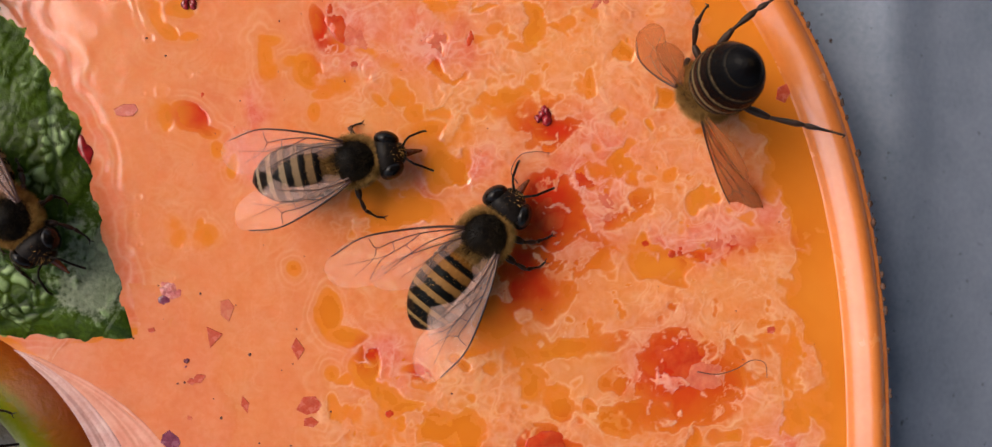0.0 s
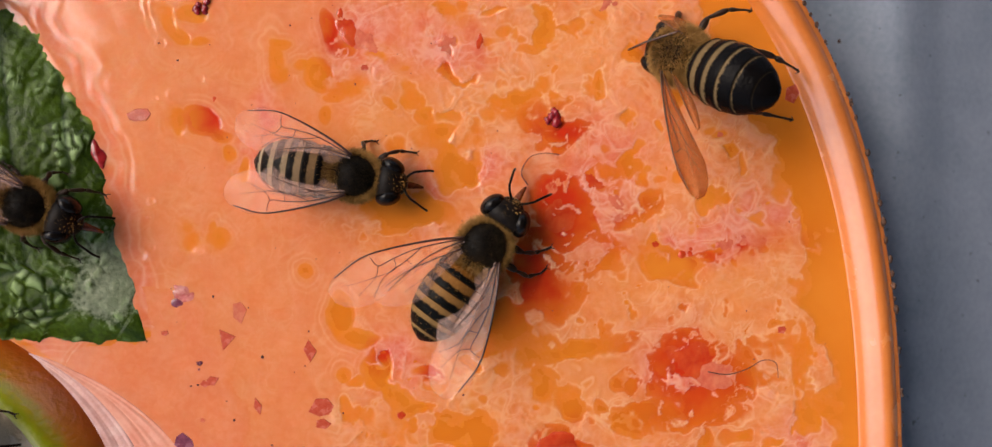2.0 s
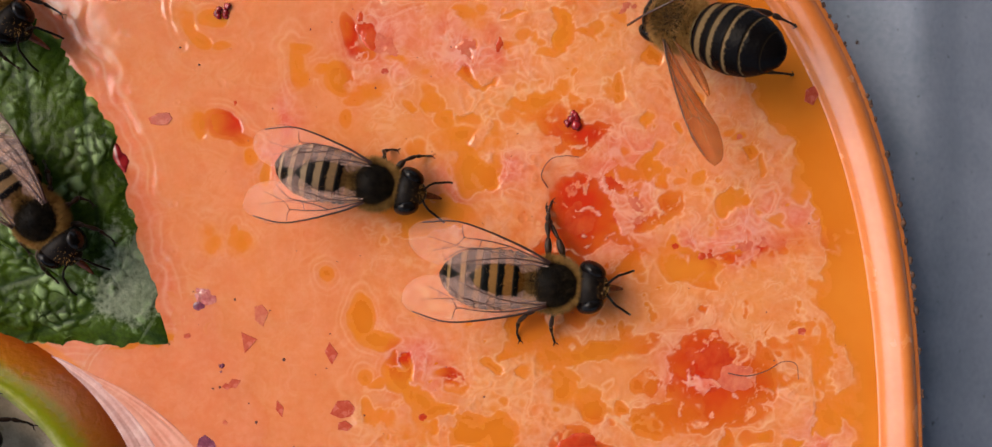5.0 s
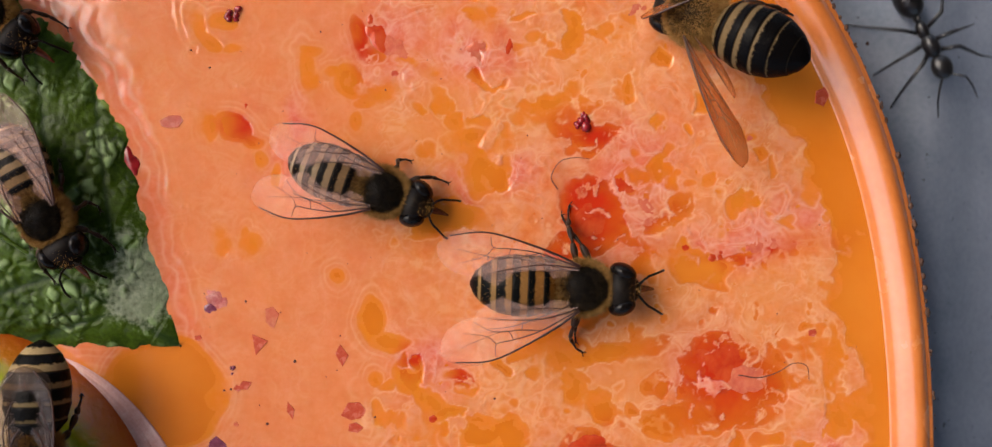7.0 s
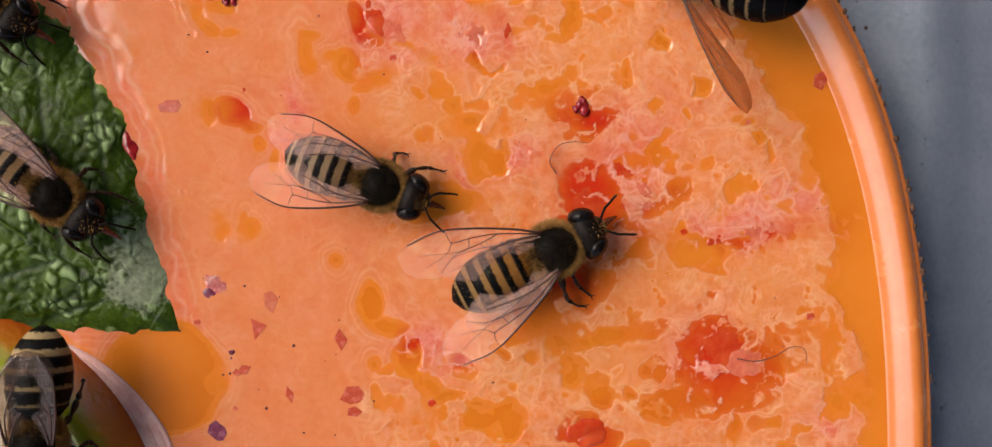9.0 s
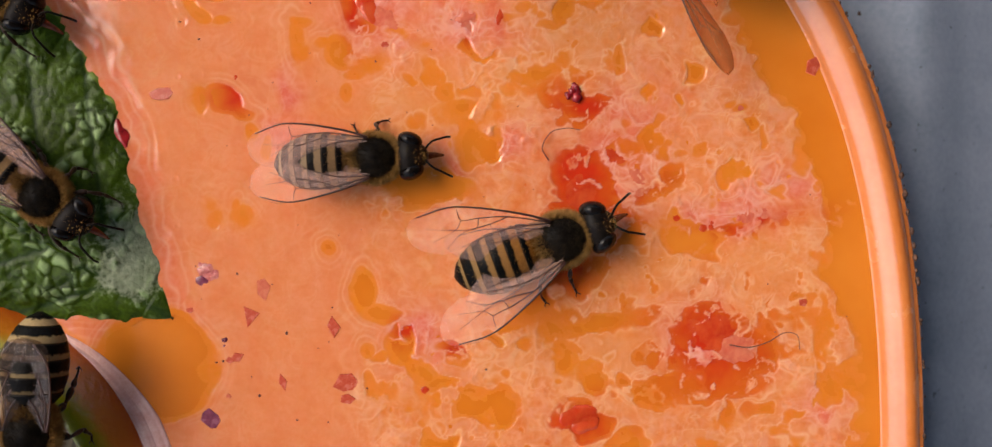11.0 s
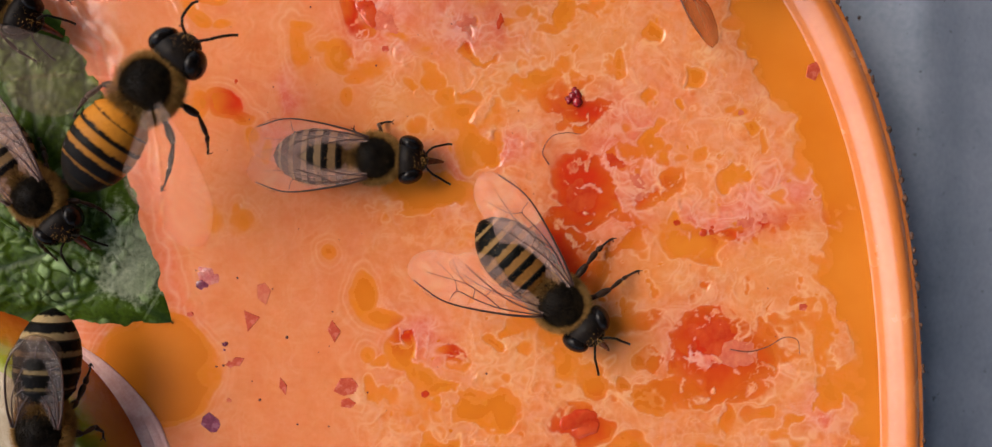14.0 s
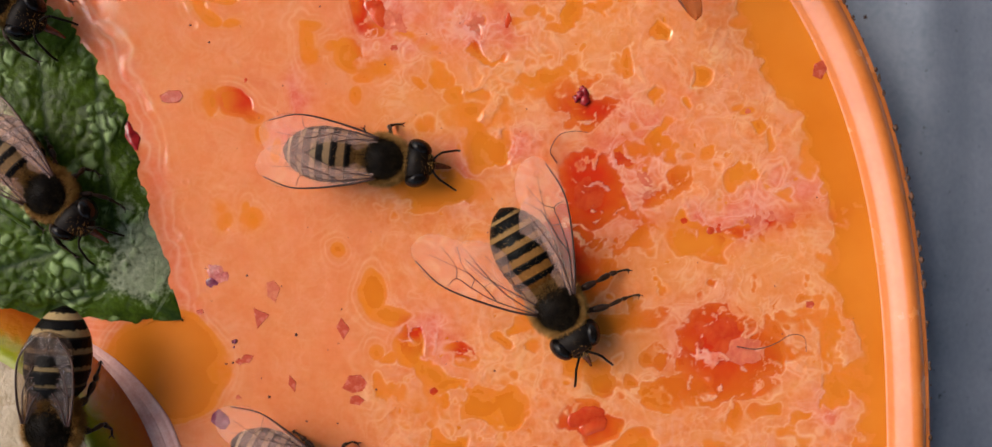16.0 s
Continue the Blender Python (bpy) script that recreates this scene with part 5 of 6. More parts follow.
# its head is bent down into the juice
nod = Matrix.Translation(Vector((1.7, 0, 2.1)) * MM) @ pose(0, 0, 0, 0, 55, 0) @ Matrix.Translation(Vector((-1.7, 0, -2.1)) * MM)
for ob in bee_c.children:
    if ob.name.startswith("head"):
        ob.matrix_basis = nod
for fore, hind, side in wings_b:
    fore.scale, hind.scale = (1.1, 0.98 * side, 1), (1.1, 0.95 * side, 1)
for fore, hind, side in wings_f:
    fore.scale, hind.scale = (0.7, side, 1), (0.74, side, 1)


# ---- ant ----
def ant():
    ob = tagged(new("ant"), "black long-legged ant running on the grey table", "ant")
    body = build_lump("thorax", [((0.5, 0, 1.35), (0.85, 0.55, 0.55), 0.05, (0, 0, 0)), ((-0.7, 0, 1.25), (0.7, 0.42, 0.45), 0.05, (0, 8, 0))], M_ANT)
    body.parent = ob
    waist = build_lump("petiole", [((-1.55, 0, 1.3), (0.28, 0.25, 0.4), 0.05, (0, 0, 0))], M_ANT)
    waist.parent = ob
    gaster = build_lump("gaster", [((-3.0, 0, 1.4), (1.35, 0.95, 0.95), 0.02, (0, 0, 0))], M_ANT)
    gaster.parent = ob
    head = build_lump("head", [((2.1, 0, 1.35), (0.85, 0.72, 0.55), 0.03, (0, 0, 0))], M_ANT)
    head.parent = ob
    for side in (1, -1):
        for k, (x0, dx) in enumerate(((0.9, 1.3), (0.2, 0.2), (-0.7, -1.6))):
            bm = bmesh.new()
            j = [(x0, 0.35 * side, 1.1), (x0 + 0.35 * dx, 1.4 * side, 2.0), (x0 + 0.9 * dx, 2.4 * side, 1.0), (x0 + 1.35 * dx, 3.2 * side, 0.25), (x0 + 1.7 * dx, 3.9 * side, 0.05)]
            tube(bm, j, [0.16, 0.15, 0.11, 0.08, 0.05], 7)
            part("leg", bm, M_ANT, ob)
        bm = bmesh.new()
        tube(bm, [(2.7, 0.25 * side, 1.4), (3.4, 1.0 * side, 1.7), (4.1, 1.3 * side, 1.3), (5.1, 1.5 * side, 0.7)], [0.09, 0.08, 0.07, 0.05], 6)
        part("antenna", bm, M_ANT, head)
    return ob


ant_ob = ant()
ant_ob.scale = (1.2,) * 3
bm = bmesh.new()
lump(bm, (0, 0, 0.1), (0.16, 0.2, 0.14), 0.4, 0.3, 2)
ob = part("crumb", bm, M_DIRT)
ob.location = (27.8 * MM, 15.15 * MM, TABLE_Z * MM)
tagged(ob, "small brown crumb on the grey table", "crumb")

# ---- motion ----
A_ROWS = [
    (0, -10.42, 4.52, 0, 11.0, 0, 0),
    (0.5, -10.38, 4.27, 0, 1.0, 0, 0),
    (1, -10.73, 4.03, 0, -0.3, 0, 0),
    (1.5, -10.87, 4.07, 0, -0.3, 0, 0),
    (2, -11.14, 3.65, 0, -9.3, 0, 0),
    (2.5, -11.42, 2.97, 0, -18.3, 0, 0),
    (3, -11.09, 3.33, 0, -16.3, 0, 0),
    (3.5, -11.07, 3.64, 0, -15.3, 0, 0),
    (4, -11.31, 3.18, 0, -15.3, 0, 0),
    (4.5, -11.25, 3.31, 0, -11.4, 0, 0),
    (7, -11.36, 2.88, 0, -20.6, 0, 0),
    (7.5, -11.33, 2.76, 0, -18.5, 0, 0),
    (8, -11.37, 2.73, 0, -14.5, 0, 0),
    (8.5, -11.32, 2.49, 0, -16.6, 0, 0),
    (9, -11.49, 2.19, 0, -20.6, 0, 0),
    (11.5, -11.23, 3.40, 0, 7.2, 0, 0),
    (12, -11.24, 3.18, 0, 8.2, 0, 0),
    (12.5, -11.16, 3.33, 0, 0.2, 0, 0),
    (13, -11.40, 3.15, 0, -0.8, 0, 0),
    (13.5, -11.42, 3.21, 0, -0.7, 0, 0),
    (14, -11.30, 3.56, 0, -2.8, 0, 0),
    (14.5, -11.24, 3.51, 0, -4.7, 0, 0),
    (15, -11.61, 3.40, 0, -4.7, 0, 0),
    (15.5, -10.95, 3.17, 0, -6.8, 0, 0),
    (16, -11.36, 3.34, 0, -6.8, 0, 0),
]
B_ROWS = [
    (0, -0.87, -1.01, 0, 52.0, 0, 0),
    (0.5, -0.68, -1.37, 0, 57.0, 0, 0),
    (1, -2.40, -1.70, 0, 83.7, 0, 0),
    (1.5, -2.36, -1.85, 0, 78.7, 0, 0),
    (2, -1.66, -1.59, 0, 54.7, 0, 0),
    (2.5, -1.55, -3.01, 0, 34.7, 0, 0),
    (3, -1.38, -3.22, 0, 24.7, 0, 0),
    (3.5, -0.66, -3.69, 0, -0.3, 0, 0),
    (4, 0.58, -3.74, 0, -4.3, 0, 0),
    (4.7, 1.49, -4.11, 0, -5.4, 0, 0),
    (7, 3.32, -4.33, 0, -2.6, 0, 0),
    (7.5, 2.06, -3.48, 0, 17.5, 0, 0),
    (8, 2.06, -2.73, 0, 23.5, 0, 0),
    (8.5, 1.89, -1.60, 0, 32.4, 0, 0),
    (9, 1.27, -2.70, 0, 26.4, 0, 0),
    (11.5, 2.78, -3.08, 0, 19.2, 0, 0),
    (12, 3.02, -3.45, 0, 14.2, 0, 0),
    (12.5, 2.30, -4.45, 0, -6.8, 0, 0),
    (13, 2.72, -6.00, 0, -20.8, 0, 0),
    (13.5, 2.59, -6.85, 0, -38.7, 0, 0),
    (14, 2.20, -7.22, 0, -45.8, 0, 0),
    (14.5, 2.14, -7.32, 0, -48.7, 0, 0),
    (15, 1.06, -7.33, 0, -62.7, 0, 0),
    (15.5, 1.16, -7.49, 0, -64.8, 0, 0),
    (16, 1.38, -7.72, 0, -60.8, 0, 0),
]
C_ROWS = [
    (0, 14.95, 9.34, 0.6, 216.0, 86, 0),
    (0.5, 14.31, 9.87, 0.6, 208.0, 80, 0),
    (1, 12.70, 11.05, 0.6, 157.7, 54, -12),
    (1.5, 13.51, 12.95, 0.6, 143.7, 36, -18),
    (2, 12.51, 12.24, 0.6, 142.7, 46, -18),
    (2.5, 13.19, 13.88, 0.6, 140.7, 36, -18),
    (3, 12.70, 13.90, 0.6, 146.7, 34, -18),
    (3.5, 11.60, 14.56, 0.6, 154.7, 34, -18),
    (4, 10.95, 14.62, 0.6, 145.7, 44, -18),
    (4.5, 10.99, 14.72, 0.6, 147.6, 44, -18),
    (7, 11.61, 15.34, 0.6, 149.4, 29, -18),
    (7.5, 12.09, 15.72, 0.6, 148.5, 29, -18),
    (8, 11.77, 16.32, 0.6, 150.5, 29, -18),
    (8.5, 11.63, 16.87, 0.6, 150.4, 29, -18),
    (9, 11.28, 17.73, 0.6, 153.4, 29, -18),
    (11.5, 10.78, 20.26, 0.6, 151.2, 29, -18),
    (12, 10.77, 21.37, 0.6, 150.2, 29, -18),
    (12.5, 10.67, 21.92, 0.6, 150.2, 29, -18),
    (13, 10.40, 21.30, 0.6, 150.2, 29, -18),
    (13.5, 9.67, 21.54, 0.6, 150.3, 29, -18),
    (14, 10.07, 21.84, 0.6, 150.2, 29, -18),
    (14.5, 8.51, 23.79, 0.6, 153.3, 29, -18),
    (15, 8.68, 23.67, 0.6, 150.3, 29, -18),
    (15.5, 8.73, 23.30, 0.6, 150.2, 29, -18),
    (16, 8.45, 23.67, 0.6, 150.2, 29, -18),
]
D_ROWS = [
    (0, -34.64, 0.36, 1.2, -52.0, 0, 0),
    (0.5, -34.46, 1.61, 1.2, -32.0, 0, 0),
    (1, -34.57, 1.63, 1.2, -28.3, 0, 0),
    (1.5, -34.40, 1.72, 1.2, -28.3, 0, 0),
    (2, -34.68, 1.55, 1.2, -22.3, 0, 0),
    (2.5, -34.55, 1.27, 1.2, -27.3, 0, 0),
    (3, -34.68, 1.02, 1.2, -27.3, 0, 0),
    (4, -35.41, 1.28, 1.2, -35.3, 0, 0),
    (4.5, -35.42, 0.90, 1.2, -45.4, 0, 0),
    (7, -35.93, 1.15, 1.2, -62.6, 0, 0),
    (7.5, -35.74, 1.25, 1.2, -60.5, 0, 0),
    (8, -35.84, 1.07, 1.2, -52.5, 0, 0),
    (8.5, -35.34, 1.56, 1.2, -42.6, 0, 0),
    (9, -35.11, 1.62, 1.2, -38.6, 0, 0),
    (11.5, -35.61, 0.69, 1.2, -40.8, 0, 0),
    (12, -35.90, 0.92, 1.2, -43.8, 0, 0),
    (12.5, -35.84, 0.71, 1.2, -46.8, 0, 0),
    (13, -36.00, 0.78, 1.2, -46.8, 0, 0),
    (13.5, -35.87, 0.69, 1.2, -52.7, 0, 0),
    (14, -35.89, 1.07, 1.2, -52.8, 0, 0),
    (14.5, -35.75, 1.14, 1.2, -52.7, 0, 0),
    (15, -35.87, 1.03, 1.2, -46.7, 0, 0),
    (15.5, -35.79, 1.13, 1.2, -46.8, 0, 0),
    (16, -35.81, 1.15, 1.2, -46.8, 0, 0),
]
F_ROWS = [
    (0, -39.94, -14.03, 3.6, -28.0, 0, 0),
    (2, -40.86, -13.85, 3.6, -28.3, 0, 0),
    (4.5, -41.84, -13.68, 3.6, -28.4, 0, 0),
    (6.8, -35.82, -15.94, 3.6, -88.6, 0, 0),
    (7, -35.48, -16.06, 3.6, -89.6, 0, 0),
    (7.5, -34.87, -16.07, 3.6, -90.5, 0, 0),
    (8, -35.49, -15.24, 3.6, -90.5, 0, 0),
    (8.5, -35.59, -15.87, 3.6, -90.6, 0, 0),
    (9, -35.39, -16.09, 3.6, -90.6, 0, 0),
    (11.5, -35.29, -15.93, 3.6, -92.8, 0, 0),
    (12, -35.14, -15.75, 3.6, -92.8, 0, 0),
    (12.5, -35.54, -16.17, 3.6, -92.8, 0, 0),
    (13, -35.47, -15.91, 3.6, -92.8, 0, 0),
    (13.5, -34.88, -15.35, 3.6, -92.7, 0, 0),
    (14, -34.47, -15.47, 3.6, -92.8, 0, 0),
    (14.5, -34.44, -15.91, 3.6, -93.7, 0, 0),
    (15, -34.56, -15.80, 3.6, -93.7, 0, 0),
    (15.5, -34.53, -15.64, 3.6, -93.8, 0, 0),
    (16, -34.61, -15.47, 3.6, -93.8, 0, 0),
]
G_ROWS = [
    (0, -42.58, 19.33, 1.2, -30.0, 0, 0),
    (3, -43.28, 19.16, 1.2, -30.3, 0, 0),
    (4, -38.78, 17.14, 1.2, -38.3, 0, 0),
    (4.5, -39.22, 16.94, 1.2, -38.4, 0, 0),
    (7, -40.05, 16.25, 1.2, -40.6, 0, 0),
    (7.5, -39.42, 16.56, 1.2, -40.5, 0, 0),
    (8, -39.65, 16.18, 1.2, -38.5, 0, 0),
    (8.5, -39.92, 16.22, 1.2, -35.6, 0, 0),
    (9, -40.01, 16.15, 1.2, -35.6, 0, 0),
    (11.5, -38.73, 15.68, 1.2, -30.8, 0, 0),
    (12, -39.04, 15.95, 1.2, -28.8, 0, 0),
    (12.5, -39.21, 15.30, 1.2, -30.8, 0, 0),
    (13, -39.38, 15.23, 1.2, -30.8, 0, 0),
    (13.5, -39.36, 15.37, 1.2, -30.7, 0, 0),
    (14, -39.02, 15.60, 1.2, -30.8, 0, 0),
    (14.5, -38.98, 15.59, 1.2, -30.7, 0, 0),
    (15, -39.24, 15.55, 1.2, -30.7, 0, 0),
    (15.5, -39.41, 15.65, 1.2, -30.8, 0, 0),
    (16, -39.68, 15.49, 1.2, -30.8, 0, 0),
]
E1_ROWS = [
    (0, -65.10, 2.05, 12, -35.0, 0, 0),
    (0.2, -48.85, -2.58, 9, -40.0, 0, 0),
    (0.3, -39.23, -7.30, 6, -50.0, 0, 0),
    (0.4, -26.96, -10.40, 7, -60.0, 0, 0),
    (0.5, -25.13, -11.17, 7, -53.0, 0, 0),
    (0.6, -19.95, -15.25, 7, -50.1, 0, 0),
    (0.7, -13.12, -22.93, 6, -45.1, 0, 0),
    (1.2, -7.76, -32.58, 12, -10.3, 0, 0),
    (1.8, -19.64, -32.64, 12, 19.7, 0, 0),
    (2.1, -22.02, -21.08, 12, 7.7, 0, 0),
    (2.2, -21.13, -11.30, 10, 4.7, 0, 0),
    (2.3, -20.76, 0.85, 11, 19.7, 0, 0),
    (2.4, -20.24, 12.10, 10, 39.7, 0, 0),
    (2.5, -22.40, 20.00, 10, 49.7, 0, 0),
    (2.7, -27.69, 29.86, 12, 69.7, 0, 0),
    (3.5, -38.22, 36.61, 20, 29.7, 0, 0),
    (16, -53.64, 35.95, 20, 29.2, 0, 0),
]
E2_ROWS = [
    (0, -19.62, -46.48, 9, 80.0, 0, 0),
    (2.6, -19.26, -30.09, 9, 87.7, 0, 0),
    (2.8, -19.55, -18.19, 8, 85.7, 0, 0),
    (3, -20.74, -2.73, 7, 82.7, 0, 0),
    (3.1, -21.11, -1.24, 7, 79.7, 0, 0),
    (3.2, -21.24, 0.25, 7, 78.7, 0, 0),
    (3.3, -24.39, 0.70, 8, 75.7, 0, 0),
    (3.4, -26.39, -0.79, 10, 96.7, 0, 0),
    (3.5, -30.44, 3.40, 13, 122.7, 0, 0),
    (3.6, -33.78, 2.45, 13, 126.7, 0, 0),
    (3.7, -34.60, 5.93, 13, 109.7, 0, 0),
    (3.8, -35.00, 9.56, 12, 99.7, 0, 0),
    (4, -42.00, 20.23, 12, 99.7, 0, 0),
    (5, -57.82, 32.93, 15, 89.5, 0, 0),
    (16, -62.31, 35.60, 15, 89.2, 0, 0),
]
E3_ROWS = [
    (0, 28.50, -47.05, 18, 120.0, 0, 0),
    (4.2, 19.81, -27.77, 18, 117.6, 0, 0),
    (4.4, 8.27, -13.10, 18, 114.6, 0, 0),
    (4.5, 0.39, 1.42, 18, 104.6, 0, 0),
    (4.6, -6.21, 10.54, 16, 49.6, 0, 0),
    (4.7, -2.14, 11.89, 14, 47.6, 0, 0),
    (4.8, -0.07, 15.84, 14, 49.6, 0, 0),
    (5.2, 2.52, 31.98, 15, 49.5, 0, 0),
    (8, 2.34, 39.18, 15, 59.5, 0, 0),
    (11, -4.39, 24.04, 12, 64.2, 0, 0),
    (11.2, -5.16, 17.15, 10, 64.2, 0, 0),
    (11.3, -5.55, 15.72, 10, 59.2, 0, 0),
    (11.4, -4.31, 22.32, 12, 59.2, 0, 0),
    (12.2, -4.99, 38.02, 14, 129.2, 0, 0),
    (12.9, -10.47, 41.89, 14, 199.2, 0, 0),
    (13.6, -13.06, 35.82, 12, 249.3, 0, 0),
    (13.9, -13.19, 25.93, 11, 259.2, 0, 0),
    (14.1, -13.61, 18.92, 11, 261.2, 0, 0),
    (14.2, -14.13, 15.39, 11, 261.3, 0, 0),
    (14.3, -14.81, 17.40, 11, 254.3, 0, 0),
    (14.4, -15.59, 17.44, 11, 239.3, 0, 0),
    (14.6, -20.75, 26.58, 12, 199.3, 0, 0),
    (16, -23.94, 45.80, 15, 169.2, 0, 0),
]
E4_ROWS = [
    (0, -68.25, -5.96, 9, 30.0, 0, 0),
    (13.3, -69.02, -6.97, 9, 34.3, 0, 0),
    (13.6, -49.66, -0.81, 9, 37.3, 0, 0),
    (13.8, -37.76, 3.81, 8, 39.3, 0, 0),
    (13.9, -27.46, 8.33, 8, 41.2, 0, 0),
    (14, -24.95, 8.03, 8, 49.2, 0, 0),
    (14.1, -23.38, 8.36, 8, 57.2, 0, 0),
    (14.2, -25.55, 19.45, 10, 99.3, 0, 0),
    (14.3, -34.57, 22.94, 12, 129.3, 0, 0),
    (14.4, -36.44, 10.53, 14, 127.3, 0, 0),
    (14.5, -31.21, 6.29, 14, 117.3, 0, 0),
    (14.6, -34.03, 6.01, 13, 121.3, 0, 0),
    (14.7, -41.11, 7.25, 13, 149.3, 0, 0),
    (15.2, -59.45, 5.45, 14, 149.2, 0, 0),
    (16, -68.18, 1.59, 14, 149.2, 0, 0),
]
E5_ROWS = [
    (0, -10.45, -49.56, 15, 60.0, 0, 0),
    (13.8, -12.09, -35.53, 14, 59.3, 0, 0),
    (14.1, -8.08, -25.37, 13, 59.2, 0, 0),
    (14.2, -2.70, -15.29, 13, 57.3, 0, 0),
    (14.3, 13.00, -12.64, 13, 56.3, 0, 0),
    (14.4, 25.10, -20.90, 13, 19.3, 0, 0),
    (14.6, 28.32, -31.63, 14, -20.7, 0, 0),
    (16, 31.51, -45.43, 14, -20.8, 0, 0),
]
E6_ROWS = [
    (0, -22.26, -52.76, 0.2, -15.0, 0, 0),
    (15, -22.04, -36.19, 0.2, -15.7, 0, 0),
    (15.7, -18.95, -25.46, 0.2, -16.8, 0, 0),
    (15.9, -16.39, -22.39, 0.2, -22.8, 0, 0),
    (16, -15.88, -20.65, 0.2, -22.8, 0, 0),
]
N_ROWS = [
    (0, 32.04, 54.34, -8, -80.0, 0, 0),
    (6, 29.89, 54.72, -8, -80.5, 0, 0),
    (6.8, 28.99, 26.71, -8, -68.6, 0, 0),
    (6.9, 30.15, 20.22, -8, -66.6, 0, 0),
    (7, 32.15, 15.17, -8, -63.6, 0, 0),
    (7.1, 31.78, 9.36, -8, -88.6, 0, 0),
    (7.2, 29.76, 1.41, -8, -96.6, 0, 0),
    (7.3, 29.50, -4.74, -8, -84.6, 0, 0),
    (7.4, 29.96, -11.91, -8, -86.5, 0, 0),
    (7.6, 30.19, -22.76, -8, -88.5, 0, 0),
    (8, 29.95, -38.63, -8, -88.5, 0, 0),
    (16, 29.62, -56.85, -8, -88.8, 0, 0),
]
# t, left angle, right angle
A_WINGS = [(0, 14, 18), (1.5, 18, 17), (3.5, 10, 20), (7, 8, 22), (9, 10, 18), (11.5, 7, 8), (12.5, 6, 7), (16, 6, 8)]
C_WINGS = [(0, 120, 109), (0.5, 118, 118), (1.0, 50, 190), (1.5, 42, 215), (8, 42, 222), (16, 42, 222)]
B_WINGS = [(0, 42, 15), (1, 47, 13), (2.5, 37, 22), (3, 32, 11), (3.5, 13, 7), (4, 18, 8), (4.7, 16, 8), (7, 14, 27), (8, 25, 20), (9, 24, 19), (11.5, 24, 20), (12.5, 14, 20), (13.5, 10, 27), (15, 23, 37), (16, 20, 38)]

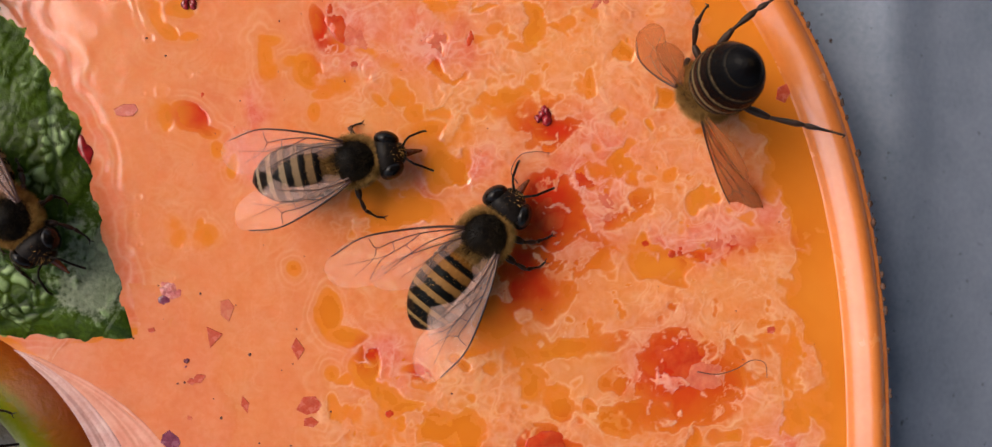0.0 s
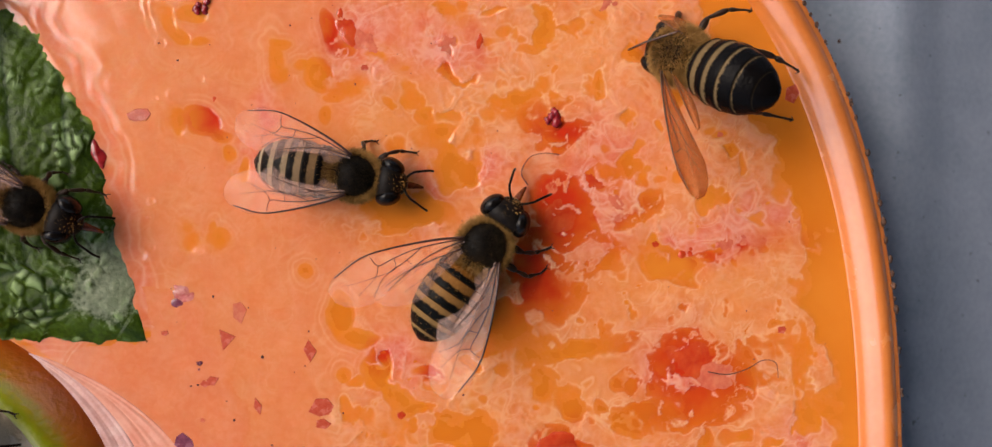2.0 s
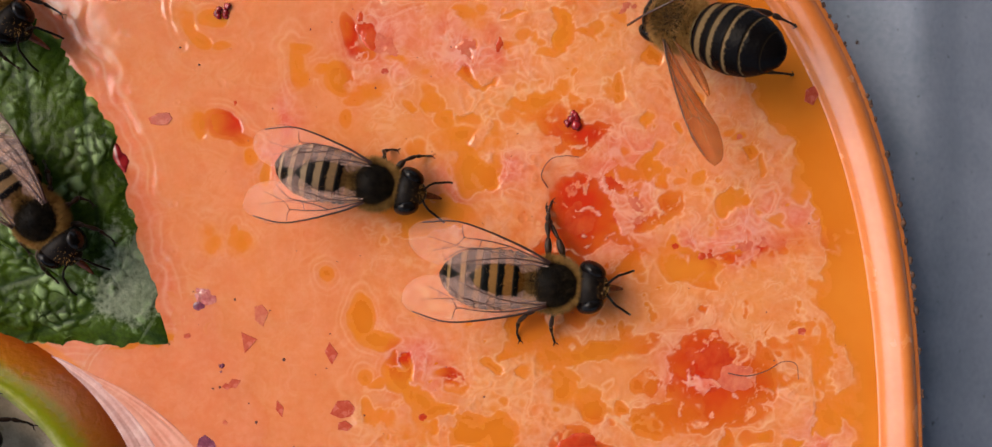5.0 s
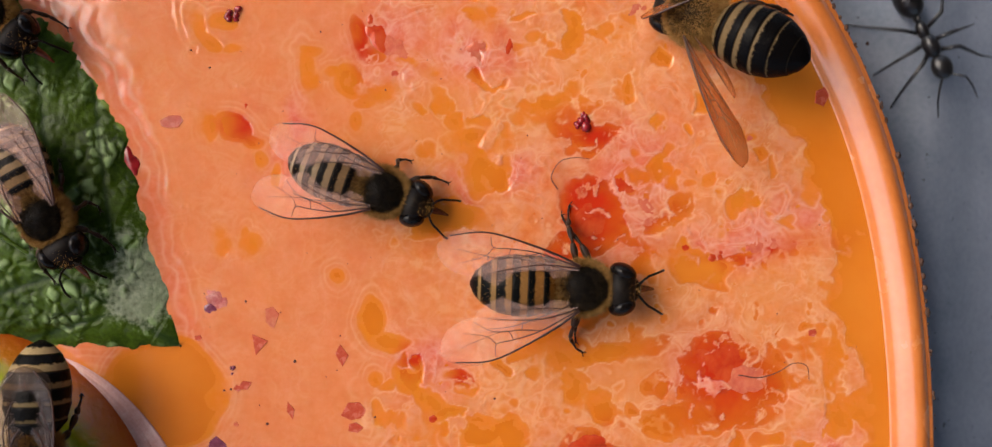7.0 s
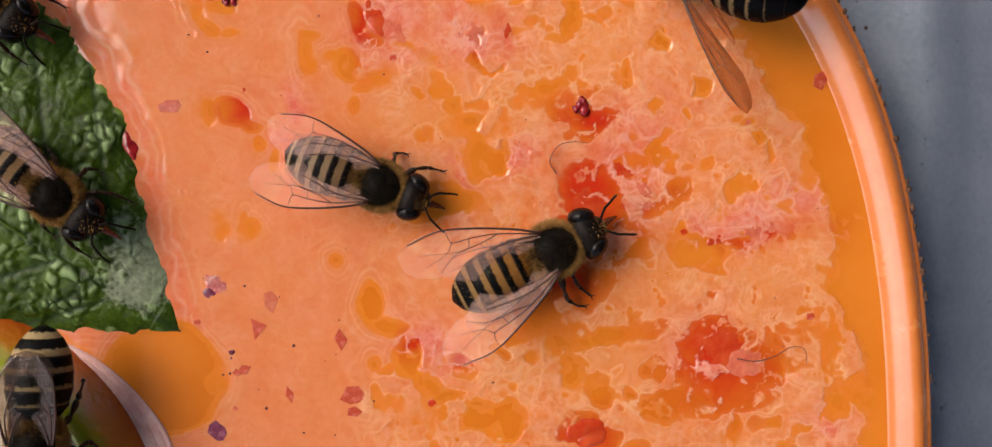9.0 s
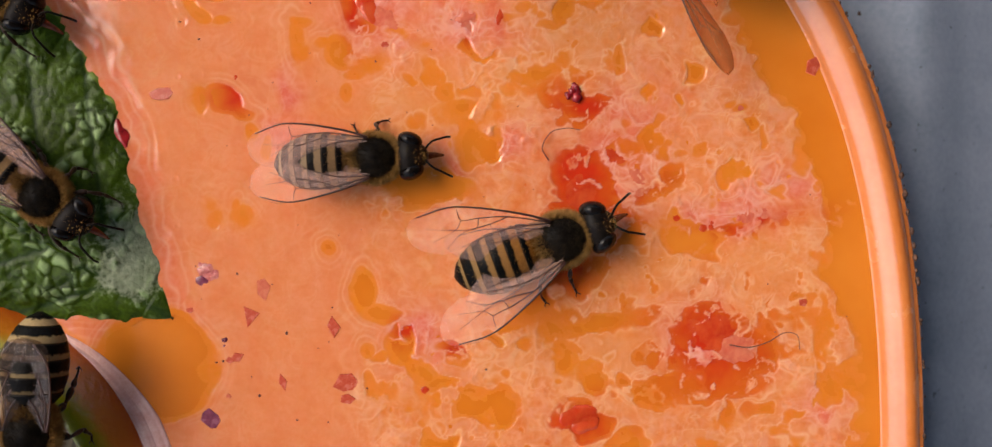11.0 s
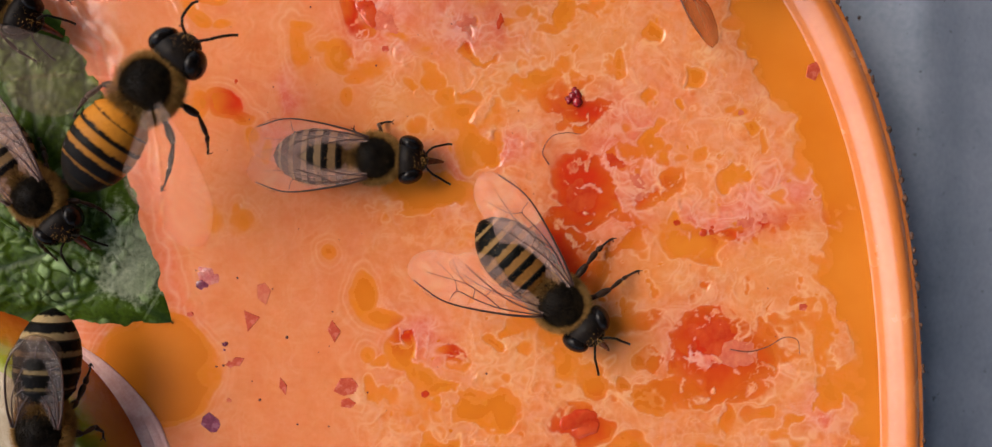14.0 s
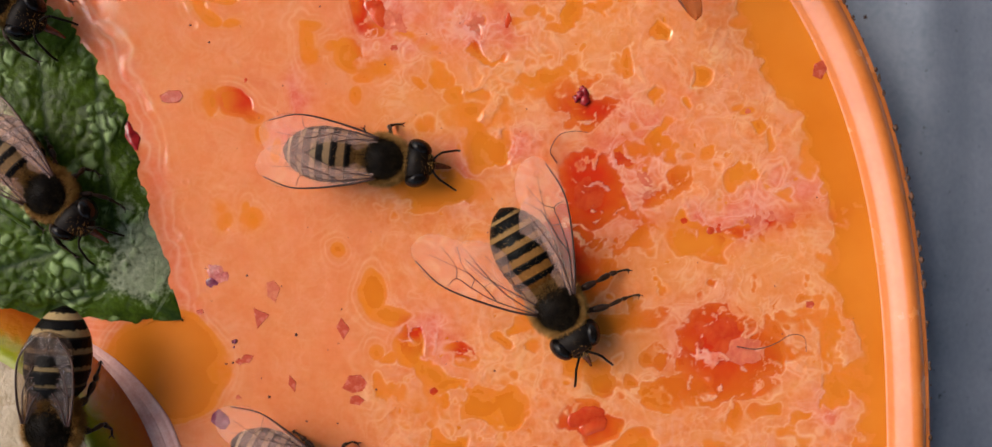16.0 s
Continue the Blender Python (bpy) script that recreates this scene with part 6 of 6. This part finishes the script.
# t, swing of a leg about its hip towards the tail: bee, kind, side
STEPS = [
    ("b", "stretch", 1, [(0, 90), (2.1, 90), (2.5, 45), (3.5, 14), (4.6, 10), (7, 18), (7.5, 28), (8.3, 88), (12.0, 80), (12.6, 40), (13, -2), (13.5, 4), (14, 10), (14.5, 2), (16, 0)]),
    ("b", "out", 1, [(0, 108), (2.1, 108), (2.5, 60), (3.5, 40), (4.6, 40), (7, 50), (8.3, 108), (12.3, 108), (13, 8), (13.5, 6), (14.5, -4), (15, 6), (16, 2)]),
    ("b", "reach", -1, [(0, 25), (2, 25), (3, 40), (3.5, 90), (4.6, 80), (7, 40), (8, 40), (9, 40), (11.5, 100), (13, 135), (16, 135)]),
    ("b", "fore", -1, [(0, 25), (3, 40), (4.6, 60), (7, 80), (9, 60), (12, 110), (13, 140), (16, 140)]),
    ("a", "reach", -1, [(0, 25), (0.5, 20), (0.9, 60), (1.4, 130), (4, 120), (9, 130), (16, 130)]),
    ("a", "fore", -1, [(0, 140), (4, 130), (9, 140), (16, 140)]),
    ("a", "fore", 1, [(0, 135), (0.5, 120), (0.8, 50), (1, 2), (2, 0), (3.5, 6), (4.6, 12), (7, -4), (9, 2), (10, 60), (11.5, 120), (16, 120)]),
    ("c", "grip", 1, [(0, 0, 64), (0.5, 0, 58), (1.0, 0, 12), (1.5, 0, 0), (16, 0, 0)]),
]


def step_out(ob, kind, side, rows):
    leg, hip = JOINTED[ob.name, kind, side], Vector(LEGS[kind][0]) * MM
    hip.y *= side
    walk(leg, [(t, Matrix.Translation(hip) @ pose(0, 0, 0, (r[0] if r else 0) * side, 0, a * side) @ Matrix.Translation(-hip)) for t, a, *r in rows])


def follow(ob, rows, height=2.4):
    """Rows of t, x, y, z, heading, dip, roll: the body turns about a point that high over its feet."""
    h = height * ob.scale[0] * MM
    up, down = Matrix.Translation((0, 0, h)), Matrix.Translation((0, 0, -h))
    out = []
    for t, x, y, z, heading, dip, roll in rows:
        out.append((t, Matrix.Translation((x * MM, y * MM, z * MM)) @ up @ pose(0, 0, 0, roll, dip, heading) @ down))
    walk(ob, out)


def flutter(wings, rows, roll=6):
    for k, (fore, hind, side) in enumerate(wings):
        for ob, pick in ((fore, 0), (hind, 1)):
            keep = tuple(ob.scale)
            walk(ob, [(row[0], wing_poses(side, row[1 + k], 4.0, roll)[pick]) for row in rows])
            ob.scale = keep


def motions():
    follow(bee_a, A_ROWS)
    follow(bee_b, B_ROWS)
    follow(bee_c, C_ROWS)
    follow(bee_d, D_ROWS)
    follow(bee_f, F_ROWS)
    follow(bee_g, G_ROWS)
    for ob, rows in zip(bee_e, (E1_ROWS, E2_ROWS, E3_ROWS, E4_ROWS, E5_ROWS)):
        follow(ob, rows)
    follow(bee_h, E6_ROWS)
    follow(ant_ob, N_ROWS, 0.0)
    here = Vector((LIME_X, LIME_Y, 0)) * MM
    walk(film, [(t, Matrix.Translation(here + Vector((-0.83 * d, -0.56 * d, -0.01 * d)) * MM)) for t, d in ((0, 0), (4.7, 0), (5.2, 1.0), (6.2, 11.0), (6.8, 14.0), (7.2, 14.5), (16, 14.6))])
    for who, kind, side, rows in STEPS:
        step_out({"a": bee_a, "b": bee_b, "c": bee_c}[who], kind, side, rows)
    flutter(wings_a, A_WINGS)
    flutter(wings_b, B_WINGS)
    flutter(wings_c, C_WINGS, 58)


motions()
